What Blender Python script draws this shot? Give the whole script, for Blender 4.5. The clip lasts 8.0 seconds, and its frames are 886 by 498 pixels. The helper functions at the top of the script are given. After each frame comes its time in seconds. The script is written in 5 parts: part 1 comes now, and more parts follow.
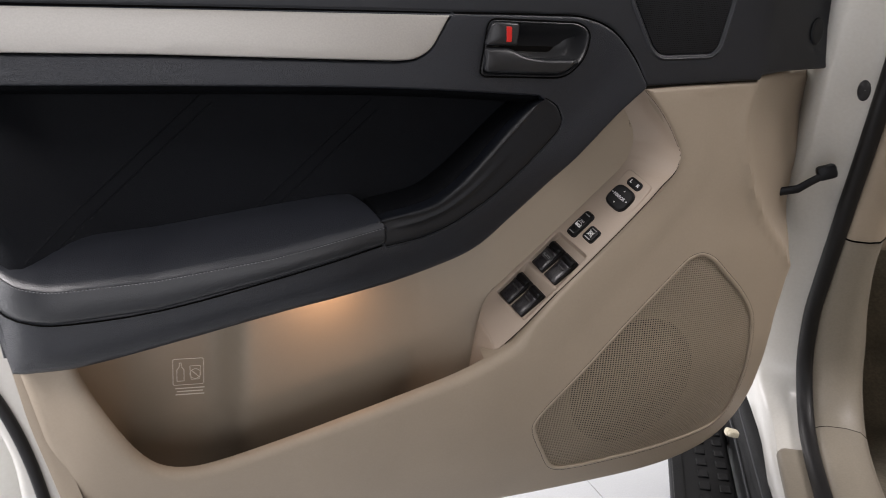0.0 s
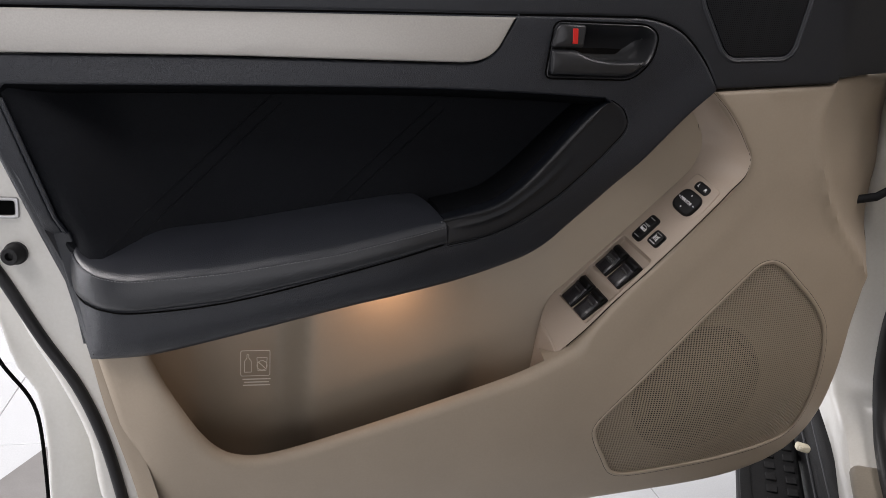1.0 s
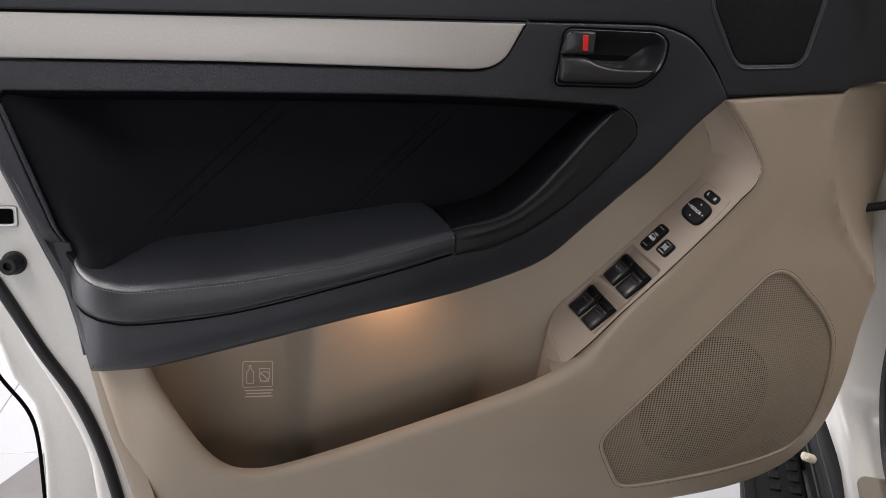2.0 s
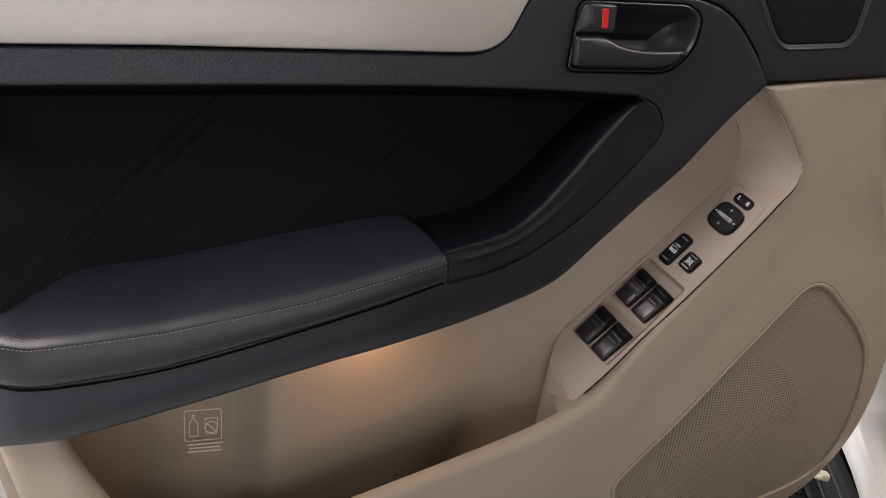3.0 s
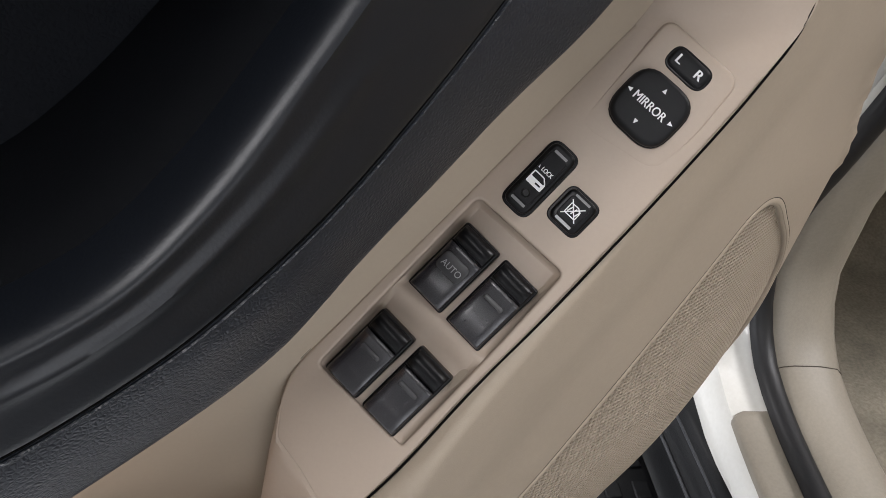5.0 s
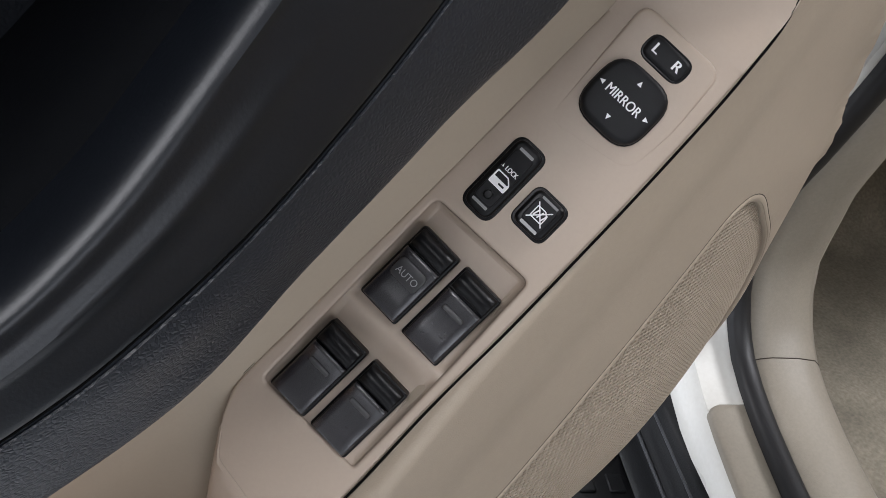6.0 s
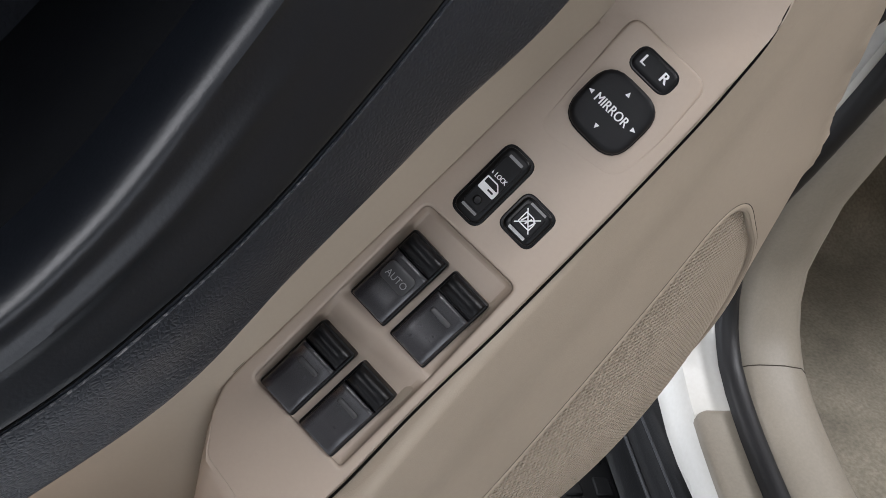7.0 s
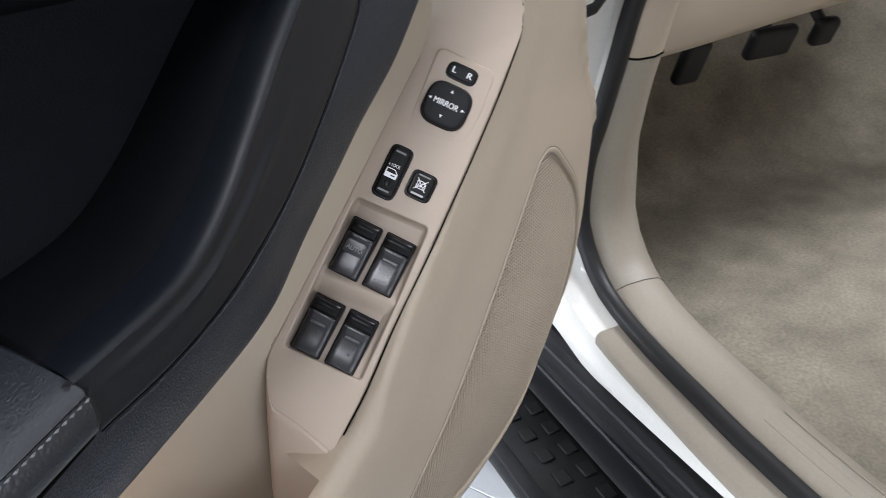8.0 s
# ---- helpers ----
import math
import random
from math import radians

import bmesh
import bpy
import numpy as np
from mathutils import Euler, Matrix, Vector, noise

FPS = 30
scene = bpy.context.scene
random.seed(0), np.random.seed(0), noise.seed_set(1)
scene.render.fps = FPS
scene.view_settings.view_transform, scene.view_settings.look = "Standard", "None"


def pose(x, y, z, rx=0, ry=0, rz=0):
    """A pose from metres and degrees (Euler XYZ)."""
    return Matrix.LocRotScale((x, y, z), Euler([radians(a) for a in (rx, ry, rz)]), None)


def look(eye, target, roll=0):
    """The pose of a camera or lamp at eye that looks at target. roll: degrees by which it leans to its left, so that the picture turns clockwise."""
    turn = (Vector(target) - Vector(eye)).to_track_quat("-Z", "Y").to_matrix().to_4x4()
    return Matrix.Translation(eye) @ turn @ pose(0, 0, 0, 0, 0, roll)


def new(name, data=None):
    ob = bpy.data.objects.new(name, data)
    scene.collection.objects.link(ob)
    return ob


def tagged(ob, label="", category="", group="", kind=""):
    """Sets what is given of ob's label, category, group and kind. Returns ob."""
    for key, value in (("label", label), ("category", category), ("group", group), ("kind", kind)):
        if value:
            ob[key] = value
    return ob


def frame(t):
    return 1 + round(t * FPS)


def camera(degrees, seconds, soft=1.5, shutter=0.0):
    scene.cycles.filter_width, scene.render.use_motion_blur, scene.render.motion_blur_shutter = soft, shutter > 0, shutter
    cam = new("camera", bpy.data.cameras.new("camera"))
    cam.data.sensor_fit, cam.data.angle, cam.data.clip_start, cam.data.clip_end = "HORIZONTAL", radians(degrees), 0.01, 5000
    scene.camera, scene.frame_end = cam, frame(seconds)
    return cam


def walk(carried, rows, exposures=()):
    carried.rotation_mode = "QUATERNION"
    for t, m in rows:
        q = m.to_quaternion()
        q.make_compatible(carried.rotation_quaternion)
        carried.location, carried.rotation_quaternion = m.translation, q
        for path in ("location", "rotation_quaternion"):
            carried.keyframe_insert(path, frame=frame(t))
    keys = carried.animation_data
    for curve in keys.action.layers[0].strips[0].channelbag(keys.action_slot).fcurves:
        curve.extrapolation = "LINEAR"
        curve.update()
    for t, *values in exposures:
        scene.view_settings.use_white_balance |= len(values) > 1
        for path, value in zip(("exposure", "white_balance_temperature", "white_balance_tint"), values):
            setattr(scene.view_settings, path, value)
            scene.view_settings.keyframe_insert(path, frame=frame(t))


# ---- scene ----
cam = camera(56.50, 8.0, 0.6, 0.15)
ROWS = [
    (0, look((-0.3348, -0.8498, 1.1600), (-0.0303, 0.0702, 0.9132), 3.50)),
    (0.5, look((-0.3283, -0.8633, 1.1577), (-0.1051, 0.0799, 0.9117), 3.44)),
    (1, look((-0.3249, -0.8622, 1.1571), (-0.1060, 0.0820, 0.9111), 3.51)),
    (2.5, look((-0.3410, -0.7989, 1.1588), (-0.0966, 0.1414, 0.9219), 4.03)),
    (3, look((-0.3359, -0.6594, 1.1642), (-0.0427, 0.2566, 0.8904), 3.68)),
    (3.5, look((-0.2375, -0.4887, 1.1649), (0.0955, 0.3752, 0.7872), 4.00)),
    (4, look((-0.1696, -0.3423, 1.1579), (0.2148, 0.4451, 0.6761), 5.15)),
    (4.5, look((-0.1370, -0.2307, 1.1295), (0.3837, 0.4490, 0.6129), 8.02)),
    (6, look((-0.0846, -0.1657, 1.1128), (0.4837, 0.4367, 0.5523), 10.71)),
    (6.5, look((-0.0809, -0.1609, 1.1127), (0.4895, 0.4377, 0.5501), 11.77)),
    (7, look((-0.0860, -0.1697, 1.1172), (0.4884, 0.4293, 0.5593), 11.97)),
    (7.4, look((-0.1199, -0.1961, 1.1339), (0.4734, 0.4011, 0.5942), 6.94)),
    (7.6, look((-0.1456, -0.2208, 1.1498), (0.4717, 0.3698, 0.6300), 2.65)),
    (7.8, look((-0.1879, -0.2510, 1.1541), (0.4690, 0.3213, 0.6632), -0.78)),
    (8, look((-0.2497, -0.2934, 1.1521), (0.4560, 0.2471, 0.6939), -3.52)),
]
# -- end of path
EXPOSURES = [(0.0, 0.74, 6650, 16), (1.0, 0.46, 6600, 16), (2.5, 0.50, 6600, 18), (3.0, 0.60, 6800, 19), (3.6, 1.11, 6650, 17), (4.5, 1.20, 6500, 14), (6.0, 1.10, 6150, 13), (7.2, 1.12, 6150, 13), (8.0, 1.48, 6000, 12)]
walk(cam, ROWS, EXPOSURES)

# ---- light of the showroom ----
world = bpy.data.worlds.new("showroom_air")
scene.world = world
world.use_nodes = True
world.node_tree.nodes["Background"].inputs[0].default_value = (0.9, 0.95, 1.0, 1)
world.node_tree.nodes["Background"].inputs[1].default_value = 0.25


def area_lamp(name, place, target, width, depth, watts, colour):
    data = bpy.data.lights.new(name, "AREA")
    data.shape, data.size, data.size_y, data.energy, data.color = "RECTANGLE", width, depth, watts, colour
    ob = new(name, data)
    ob.matrix_world = look(place, target)
    return ob


# assumed ceiling lamps, none in view; the last two added to brighten the carpet
LAMPS = [((-2.4, -1.1, 3.4), 1.2, 1.8, 42), ((-4.9, 0.45, 3.4), 1.2, 1.2, 120), ((-1.3, 4.2, 3.4), 2.4, 1.2, 110), ((1.75, 1.35, 3.4), 1.2, 1.2, 50), ((2.2, -1.45, 3.4), 1.2, 1.2, 72)]
for place, w, d, watts in LAMPS:
    area_lamp("unseen_ceiling_lamp", place, (place[0], place[1] + 0.001, 0), w, d, watts, (1.0, 0.985, 0.965))

# fill lamp added behind the camera, set in an invented glass front
area_lamp("added_front_fill", (-0.4, -5.78, 1.25), (-0.4, 0.0, 1.25), 8.0, 2.2, 80, (0.94, 0.97, 1.0))
# second fill, added for sheen on the armrest's rear, in an invented window
area_lamp("added_side_fill", (-5.93, 2.6, 1.75), (0.0, 2.6, 1.75), 4.6, 2.9, 170, (0.94, 0.97, 1.0))


# ---- materials ----
def material(name, colour, rough=0.5, metal=0.0, grain=0.0, grain_size=600.0, relief="NOISE", blotch=0.12, blotch_size=9.0, spec=0.5, coat=0.0, speck=0.0, mottle=0.12):
    """Two scales of colour variation, a fine relief and uneven gloss on a principled surface."""
    m = bpy.data.materials.new(name)
    m.use_nodes = True
    nt = m.node_tree
    n, l = nt.nodes, nt.links
    b = n["Principled BSDF"]
    co = n.new("ShaderNodeTexCoord")
    big = n.new("ShaderNodeTexNoise")
    big.inputs["Scale"].default_value, big.inputs["Detail"].default_value = blotch_size, 5
    fine = n.new("ShaderNodeTexNoise")
    fine.inputs["Scale"].default_value, fine.inputs["Detail"].default_value = grain_size * 0.4, 3
    l.new(co.outputs["Object"], big.inputs["Vector"])
    l.new(co.outputs["Object"], fine.inputs["Vector"])
    ramp = n.new("ShaderNodeValToRGB")
    lo = [c * (1 - blotch) for c in colour]
    hi = [min(1, c * (1 + blotch)) for c in colour]
    ramp.color_ramp.elements[0].position, ramp.color_ramp.elements[1].position = 0.3, 0.7
    ramp.color_ramp.elements[0].color, ramp.color_ramp.elements[1].color = (*lo, 1), (*hi, 1)
    l.new(big.outputs["Fac"], ramp.inputs["Fac"])
    mix = n.new("ShaderNodeMix")
    mix.data_type, mix.blend_type = "RGBA", "OVERLAY"
    mix.inputs["Factor"].default_value = mottle + speck
    l.new(ramp.outputs["Color"], mix.inputs[6])
    l.new(fine.outputs["Fac"], mix.inputs[7])
    l.new(mix.outputs[2], b.inputs["Base Color"])
    gloss = n.new("ShaderNodeMapRange")
    gloss.inputs["To Min"].default_value, gloss.inputs["To Max"].default_value = max(0.02, rough - 0.07), min(1, rough + 0.07)
    l.new(big.outputs["Fac"], gloss.inputs["Value"])
    l.new(gloss.outputs["Result"], b.inputs["Roughness"])
    b.inputs["Metallic"].default_value = metal
    b.inputs["Specular IOR Level"].default_value = spec
    b.inputs["Coat Weight"].default_value = coat
    b.inputs["Coat Roughness"].default_value = 0.08
    if grain:
        if relief == "VORONOI":
            tex = n.new("ShaderNodeTexVoronoi")
            tex.feature = "DISTANCE_TO_EDGE"
            tex.inputs["Scale"].default_value = grain_size
            warp = n.new("ShaderNodeVectorMath")
            warp.operation = "ADD"
            sway = n.new("ShaderNodeTexNoise")
            sway.inputs["Scale"].default_value = grain_size * 0.35
            shrink = n.new("ShaderNodeVectorMath")
            shrink.operation = "SCALE"
            shrink.inputs["Scale"].default_value = 1.2 / grain_size
            l.new(co.outputs["Object"], sway.inputs["Vector"])
            l.new(sway.outputs["Color"], shrink.inputs[0])
            l.new(co.outputs["Object"], warp.inputs[0])
            l.new(shrink.outputs[0], warp.inputs[1])
            l.new(warp.outputs[0], tex.inputs["Vector"])
            height = tex.outputs["Distance"]
        else:
            tex = n.new("ShaderNodeTexNoise")
            tex.inputs["Scale"].default_value, tex.inputs["Detail"].default_value = grain_size, 2
            l.new(co.outputs["Object"], tex.inputs["Vector"])
            height = tex.outputs["Fac"]
        bump = n.new("ShaderNodeBump")
        bump.inputs["Strength"].default_value, bump.inputs["Distance"].default_value = grain, 0.0006
        l.new(height, bump.inputs["Height"])
        l.new(bump.outputs["Normal"], b.inputs["Normal"])
    return m


BLACK = material("black_grained_plastic", (0.0122, 0.0145, 0.0198), 0.37, spec=0.48, grain=0.62, grain_size=600, relief="VORONOI", blotch=0.1)
BLACK_SOFT = material("black_matt_trim", (0.0050, 0.0060, 0.0082), 0.44, spec=0.30, grain=0.12, grain_size=900, blotch=0.1)
GRIP_SKIN = material("black_smooth_grip", (0.0038, 0.0050, 0.0074), 0.38, spec=0.46, grain=0.10, grain_size=900, blotch=0.1)
TRIM = material("black_fine_grained_trim", (0.0100, 0.0121, 0.0168), 0.46, spec=0.5, grain=0.45, grain_size=1000, blotch=0.1)
LEATHER = material("black_leather", (0.0118, 0.0136, 0.0172), 0.38, spec=0.6, grain=0.38, grain_size=400, relief="VORONOI", blotch=0.12)
LEATHER_PAD = material("black_pad_leather", (0.0138, 0.0156, 0.0205), 0.33, spec=0.95, grain=0.40, grain_size=480, relief="VORONOI", blotch=0.12)
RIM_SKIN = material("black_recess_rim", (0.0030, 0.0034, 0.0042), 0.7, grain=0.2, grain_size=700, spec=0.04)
LEATHER_DULL = material("black_vinyl_insert", (0.0056, 0.0064, 0.0082), 0.68, grain=0.6, grain_size=520, relief="VORONOI", blotch=0.15, spec=0.08)
BEIGE = material("beige_plastic", (0.356, 0.296, 0.228), 0.5, grain=0.16, grain_size=900, relief="VORONOI", blotch=0.04, spec=0.35, mottle=0.05)
BEIGE_SMOOTH = material("beige_smooth_plastic", (0.410, 0.332, 0.264), 0.46, grain=0.06, grain_size=1400, blotch=0.03, spec=0.4, mottle=0.03)
SILL = material("greyish_beige_plastic", (0.255, 0.227, 0.184), 0.45, grain=0.25, grain_size=800, relief="VORONOI", blotch=0.06, spec=0.4)
CREAM = material("cream_primer", (0.60, 0.55, 0.42), 0.5, blotch=0.08)
SILVER = material("satin_silver_paint", (0.41, 0.395, 0.37), 0.40, 0.5, grain=0.08, grain_size=1500, blotch=0.03)
GLOSS = material("black_switch_plastic", (0.004, 0.004, 0.0044), 0.32, spec=0.18, grain=0.05, grain_size=1500, blotch=0.1)
SATIN = material("charcoal_switch_cap", (0.020, 0.0182, 0.0202), 0.26, spec=0.72, grain=0.05, grain_size=1500, blotch=0.06)
PLATE = material("dark_grey_key_plate", (0.034, 0.033, 0.034), 0.26, spec=0.6, grain=0.04, grain_size=1500, blotch=0.06)
KNOB = material("black_knob_plastic", (0.007, 0.007, 0.0078), 0.5, grain=0.08, grain_size=1500, blotch=0.1, spec=0.22)
HANDLE = material("charcoal_handle_plastic", (0.019, 0.020, 0.0225), 0.36, grain=0.1, grain_size=1400, blotch=0.1)
RED = material("red_lock_mark", (0.62, 0.02, 0.015), 0.4)
WHITE = material("white_print", (0.8, 0.8, 0.8), 0.5, blotch=0.03)
GREY_PRINT = material("grey_print", (0.22, 0.22, 0.22), 0.5, blotch=0.05)
PALE_PRINT = material("pale_grey_print", (0.42, 0.42, 0.42), 0.45, blotch=0.05)
PAINT = material("white_car_paint", (0.66, 0.65, 0.61), 0.3, blotch=0.03, coat=0.6, blotch_size=3)
RUBBER = material("black_rubber_seal", (0.010, 0.010, 0.011), 0.5, spec=0.35, grain=0.2, grain_size=700)
CARPET = material("grey_brown_carpet", (0.205, 0.185, 0.146), 0.95, grain=1.0, grain_size=500, blotch=0.24, blotch_size=11, spec=0.1, speck=0.30)
STEP = material("black_step_rubber", (0.0045, 0.0048, 0.0054), 0.55, spec=0.2, grain=0.4, grain_size=500)
METAL = material("bare_steel", (0.5, 0.5, 0.5), 0.35, 0.9, blotch=0.15)
TILE = material("pale_floor_tile", (0.52, 0.538, 0.552), 0.22, blotch=0.03, blotch_size=2)
WALL = material("pale_wall_paint", (0.36, 0.363, 0.366), 0.8, blotch=0.04, blotch_size=1.5)
DARK = material("dark_cavity", (0.003, 0.003, 0.003), 0.9, spec=0.05)
THREAD = material("grey_thread", (0.12, 0.122, 0.13), 0.7)
DULL_THREAD = material("black_thread", (0.014, 0.0145, 0.016), 0.8, spec=0.15)
CREASE = material("pale_label_print", (0.80, 0.74, 0.64), 0.5, blotch=0.05)


def perforated(name, base, hole, pitch, size):
    """A skin with small dark round holes on a square grid."""
    m = base.copy()
    m.name = name
    nt = m.node_tree
    n, l = nt.nodes, nt.links
    b, out = n["Principled BSDF"], n["Material Output"]
    co = n.new("ShaderNodeTexCoord")
    sep = n.new("ShaderNodeSeparateXYZ")
    l.new(co.outputs["Object"], sep.inputs[0])
    waves = []
    for axis in ("X", "Z"):
        mul = n.new("ShaderNodeMath")
        mul.operation = "MULTIPLY"
        mul.inputs[1].default_value = 2 * math.pi / pitch
        l.new(sep.outputs[axis], mul.inputs[0])
        cos = n.new("ShaderNodeMath")
        cos.operation = "COSINE"
        l.new(mul.outputs[0], cos.inputs[0])
        waves.append(cos)
    add = n.new("ShaderNodeMath")
    add.operation = "ADD"
    l.new(waves[0].outputs[0], add.inputs[0])
    l.new(waves[1].outputs[0], add.inputs[1])
    big = n.new("ShaderNodeMath")
    big.operation = "GREATER_THAN"
    big.inputs[1].default_value = size
    l.new(add.outputs[0], big.inputs[0])
    mix = n.new("ShaderNodeMixShader")
    other = n.new("ShaderNodeBsdfDiffuse")
    other.inputs["Color"].default_value = (*hole, 1)
    l.new(big.outputs[0], mix.inputs[0])
    l.new(b.outputs[0], mix.inputs[1])
    l.new(other.outputs[0], mix.inputs[2])
    l.new(mix.outputs[0], out.inputs["Surface"])
    return m


MESH_BLACK = perforated("black_perforated_grille", BLACK_SOFT, (0.003, 0.003, 0.0035), 0.0022, 1.35)


# ---- shape helpers ----
def mesh_of(name, verts, faces, smooth=True):
    me = bpy.data.meshes.new(name)
    me.from_pydata([tuple(v) for v in verts], [], faces)
    me.validate()
    bm = bmesh.new()
    bm.from_mesh(me)
    bmesh.ops.remove_doubles(bm, verts=bm.verts, dist=1e-6)
    bmesh.ops.recalc_face_normals(bm, faces=bm.faces)
    bm.to_mesh(me)
    bm.free()
    if smooth:
        me.shade_smooth()
        me.set_sharp_from_angle(angle=radians(42))
    return me


def part(name, me, mat, parent=None, label=""):
    """One mesh object under a thing or under a part."""
    ob = new(name, me)
    if not me.materials:
        me.materials.append(mat)
    if parent:
        ob.parent = parent
    return tagged(ob, label)


def thing(name, label, category, group=""):
    return tagged(new(name), label, category, group)


def curve(pts, closed=True, step=0.006):
    """A smooth line through the points, at about even steps."""
    p = [Vector(q) for q in pts]
    n = len(p)
    out = []
    for k in range(n if closed else n - 1):
        if closed:
            a, b, c, d = p[k - 1], p[k], p[(k + 1) % n], p[(k + 2) % n]
        else:
            a, b, c, d = p[max(k - 1, 0)], p[k], p[k + 1], p[min(k + 2, n - 1)]
        length = (c - b).length
        m = max(1, round(length / step))
        t1 = (c - a) * (length / max((b - a).length + length, 1e-9))
        t2 = (d - b) * (length / max((d - c).length + length, 1e-9))
        for j in range(m):
            t = j / m
            out.append((2 * t**3 - 3 * t * t + 1) * b + (t**3 - 2 * t * t + t) * t1 + (3 * t * t - 2 * t**3) * c + (t**3 - t * t) * t2)
    if not closed:
        out.append(p[-1])
    return [tuple(v) for v in out]


def rounded(pts, r, seg=6):
    """A closed outline with straight sides and corners rounded by r (one radius, or one a corner)."""
    n, out = len(pts), []
    for k in range(n):
        a, b, c = Vector(pts[k - 1]), Vector(pts[k]), Vector(pts[(k + 1) % n])
        rr = r[k] if isinstance(r, (list, tuple)) else r
        u, v = (a - b), (c - b)
        cut = min(rr, 0.48 * u.length, 0.48 * v.length)
        s, e = b + u.normalized() * cut, b + v.normalized() * cut
        for j in range(seg + 1):
            t = j / seg
            out.append(tuple((1 - t) ** 2 * s + 2 * t * (1 - t) * b + t * t * e))
    return out


def box2(w, h, r, seg=6, cx=0.0, cy=0.0):
    return rounded([(cx - w / 2, cy - h / 2), (cx + w / 2, cy - h / 2), (cx + w / 2, cy + h / 2), (cx - w / 2, cy + h / 2)], r, seg)


def area2(poly):
    return 0.5 * sum(a[0] * b[1] - b[0] * a[1] for a, b in zip(poly, poly[1:] + poly[:1]))


def ccw(poly):
    return poly if area2(poly) > 0 else poly[::-1]


def inset(poly, d):
    """The outline moved inwards by d (outwards for a minus)."""
    n, out = len(poly), []
    for k in range(n):
        a, b, c = Vector(poly[k - 1]), Vector(poly[k]), Vector(poly[(k + 1) % n])
        u, v = (b - a), (c - b)
        if u.length < 1e-9 or v.length < 1e-9:
            u = v = c - a
        u.normalize(), v.normalize()
        m = Vector((-u.y - v.y, u.x + v.x))
        if m.length < 1e-6:
            m = Vector((-u.y, u.x))
        m.normalize()
        dd = d[k] if isinstance(d, list) else d
        out.append(tuple(b + m * (dd / max(0.5, m.dot(Vector((-u.y, u.x)))))))
    return out


def inside(x, y, poly):
    hit = False
    for (x0, y0), (x1, y1) in zip(poly, poly[1:] + poly[:1]):
        if (y0 > y) != (y1 > y) and x < (x1 - x0) * (y - y0) / (y1 - y0) + x0:
            hit = not hit
    return hit


from mathutils.geometry import delaunay_2d_cdt


def sheet(name, outline, height=lambda a, b: 0.0, r=0.004, thick=0.01, holes=(), hole_r=None, step=0.012, place=None, rings=5):
    """A moulded skin over an outline in its own plane (a, b) with h towards the viewer: rolled edges of radius r, side walls, holes with
    rolled rims, and a surface that follows height(a, b). place maps (a, b, h) to the world; by default the door's plane."""
    outline = ccw(list(outline))
    holes = [ccw(list(q)) for q in holes]
    hole_r = r if hole_r is None else hole_r
    verts, faces = [], []

    def deep(a, b):
        return thick(a, b) if callable(thick) else thick

    def ring(poly, h):
        k = len(verts)
        hs = h if isinstance(h, list) else [h] * len(poly)
        verts.extend((a, b, e + height(a, b)) for (a, b), e in zip(poly, hs))
        return list(range(k, k + len(poly)))

    def bridge(p, q):
        for k in range(len(p)):
            j = (k + 1) % len(p)
            faces.append((p[k], p[j], q[j], q[k]))

    loops, flats = [], []
    for poly, sign, rad in [(outline, 1, r)] + [(q, -1, hole_r) for q in holes]:
        if callable(rad):
            rads = [rad(a, b) for a, b in poly]
            before = ring(poly, [-deep(a, b) for a, b in poly])
            for k in range(rings + 1):
                t = math.pi / 2 * k / rings
                inner = inset(poly, [sign * q * (1 - math.cos(t)) for q in rads])
                now = ring(inner, [-q * (1 - math.sin(t)) for q in rads])
                bridge(before, now)
                before = now
            loops.append(before)
            flats.append(inner)
            continue
        before = ring(poly, [-max(deep(a, b), rad) for a, b in poly])
        inner = poly
        for k in range(rings + 1):
            t = math.pi / 2 * k / rings
            inner = inset(poly, sign * rad * (1 - math.cos(t))) if rad else poly
            now = ring(inner, -rad * (1 - math.sin(t)))
            bridge(before, now)
            before = now
            if not rad:
                break
        loops.append(before)
        flats.append(inner)
    pts = [Vector(q) for poly in flats for q in poly]
    edges, k = [], 0
    for poly in flats:
        edges += [(k + j, k + (j + 1) % len(poly)) for j in range(len(poly))]
        k += len(poly)
    index = [i for lp in loops for i in lp]
    xs, ys = [q[0] for q in flats[0]], [q[1] for q in flats[0]]
    core = inset(flats[0], step * 0.35)
    cores = [inset(q, -step * 0.35) for q in flats[1:]]
    y = min(ys) + step * 0.5
    row = 0
    while y < max(ys):
        x = min(xs) + step * (0.5 + 0.5 * (row % 2))
        while x < max(xs):
            if inside(x, y, core) and not any(inside(x, y, q) for q in cores):
                pts.append(Vector((x, y)))
                index.append(len(verts))
                verts.append((x, y, height(x, y)))
            x += step
        y += step * 0.87
        row += 1
    got = delaunay_2d_cdt(pts, edges, [], 0, 1e-7)
    new_index = []
    for v, src in zip(got[0], got[3]):
        if src:
            new_index.append(index[src[0]])
        else:
            new_index.append(len(verts))
            verts.append((v[0], v[1], height(v[0], v[1])))
    for f in got[2]:
        cx = sum(got[0][j][0] for j in f) / 3
        cy = sum(got[0][j][1] for j in f) / 3
        if inside(cx, cy, flats[0]) and not any(inside(cx, cy, q) for q in flats[1:]):
            faces.append(tuple(new_index[j] for j in f))
    place = place or DOOR_PLANE
    return mesh_of(name, [place @ Vector(v) for v in verts], faces)


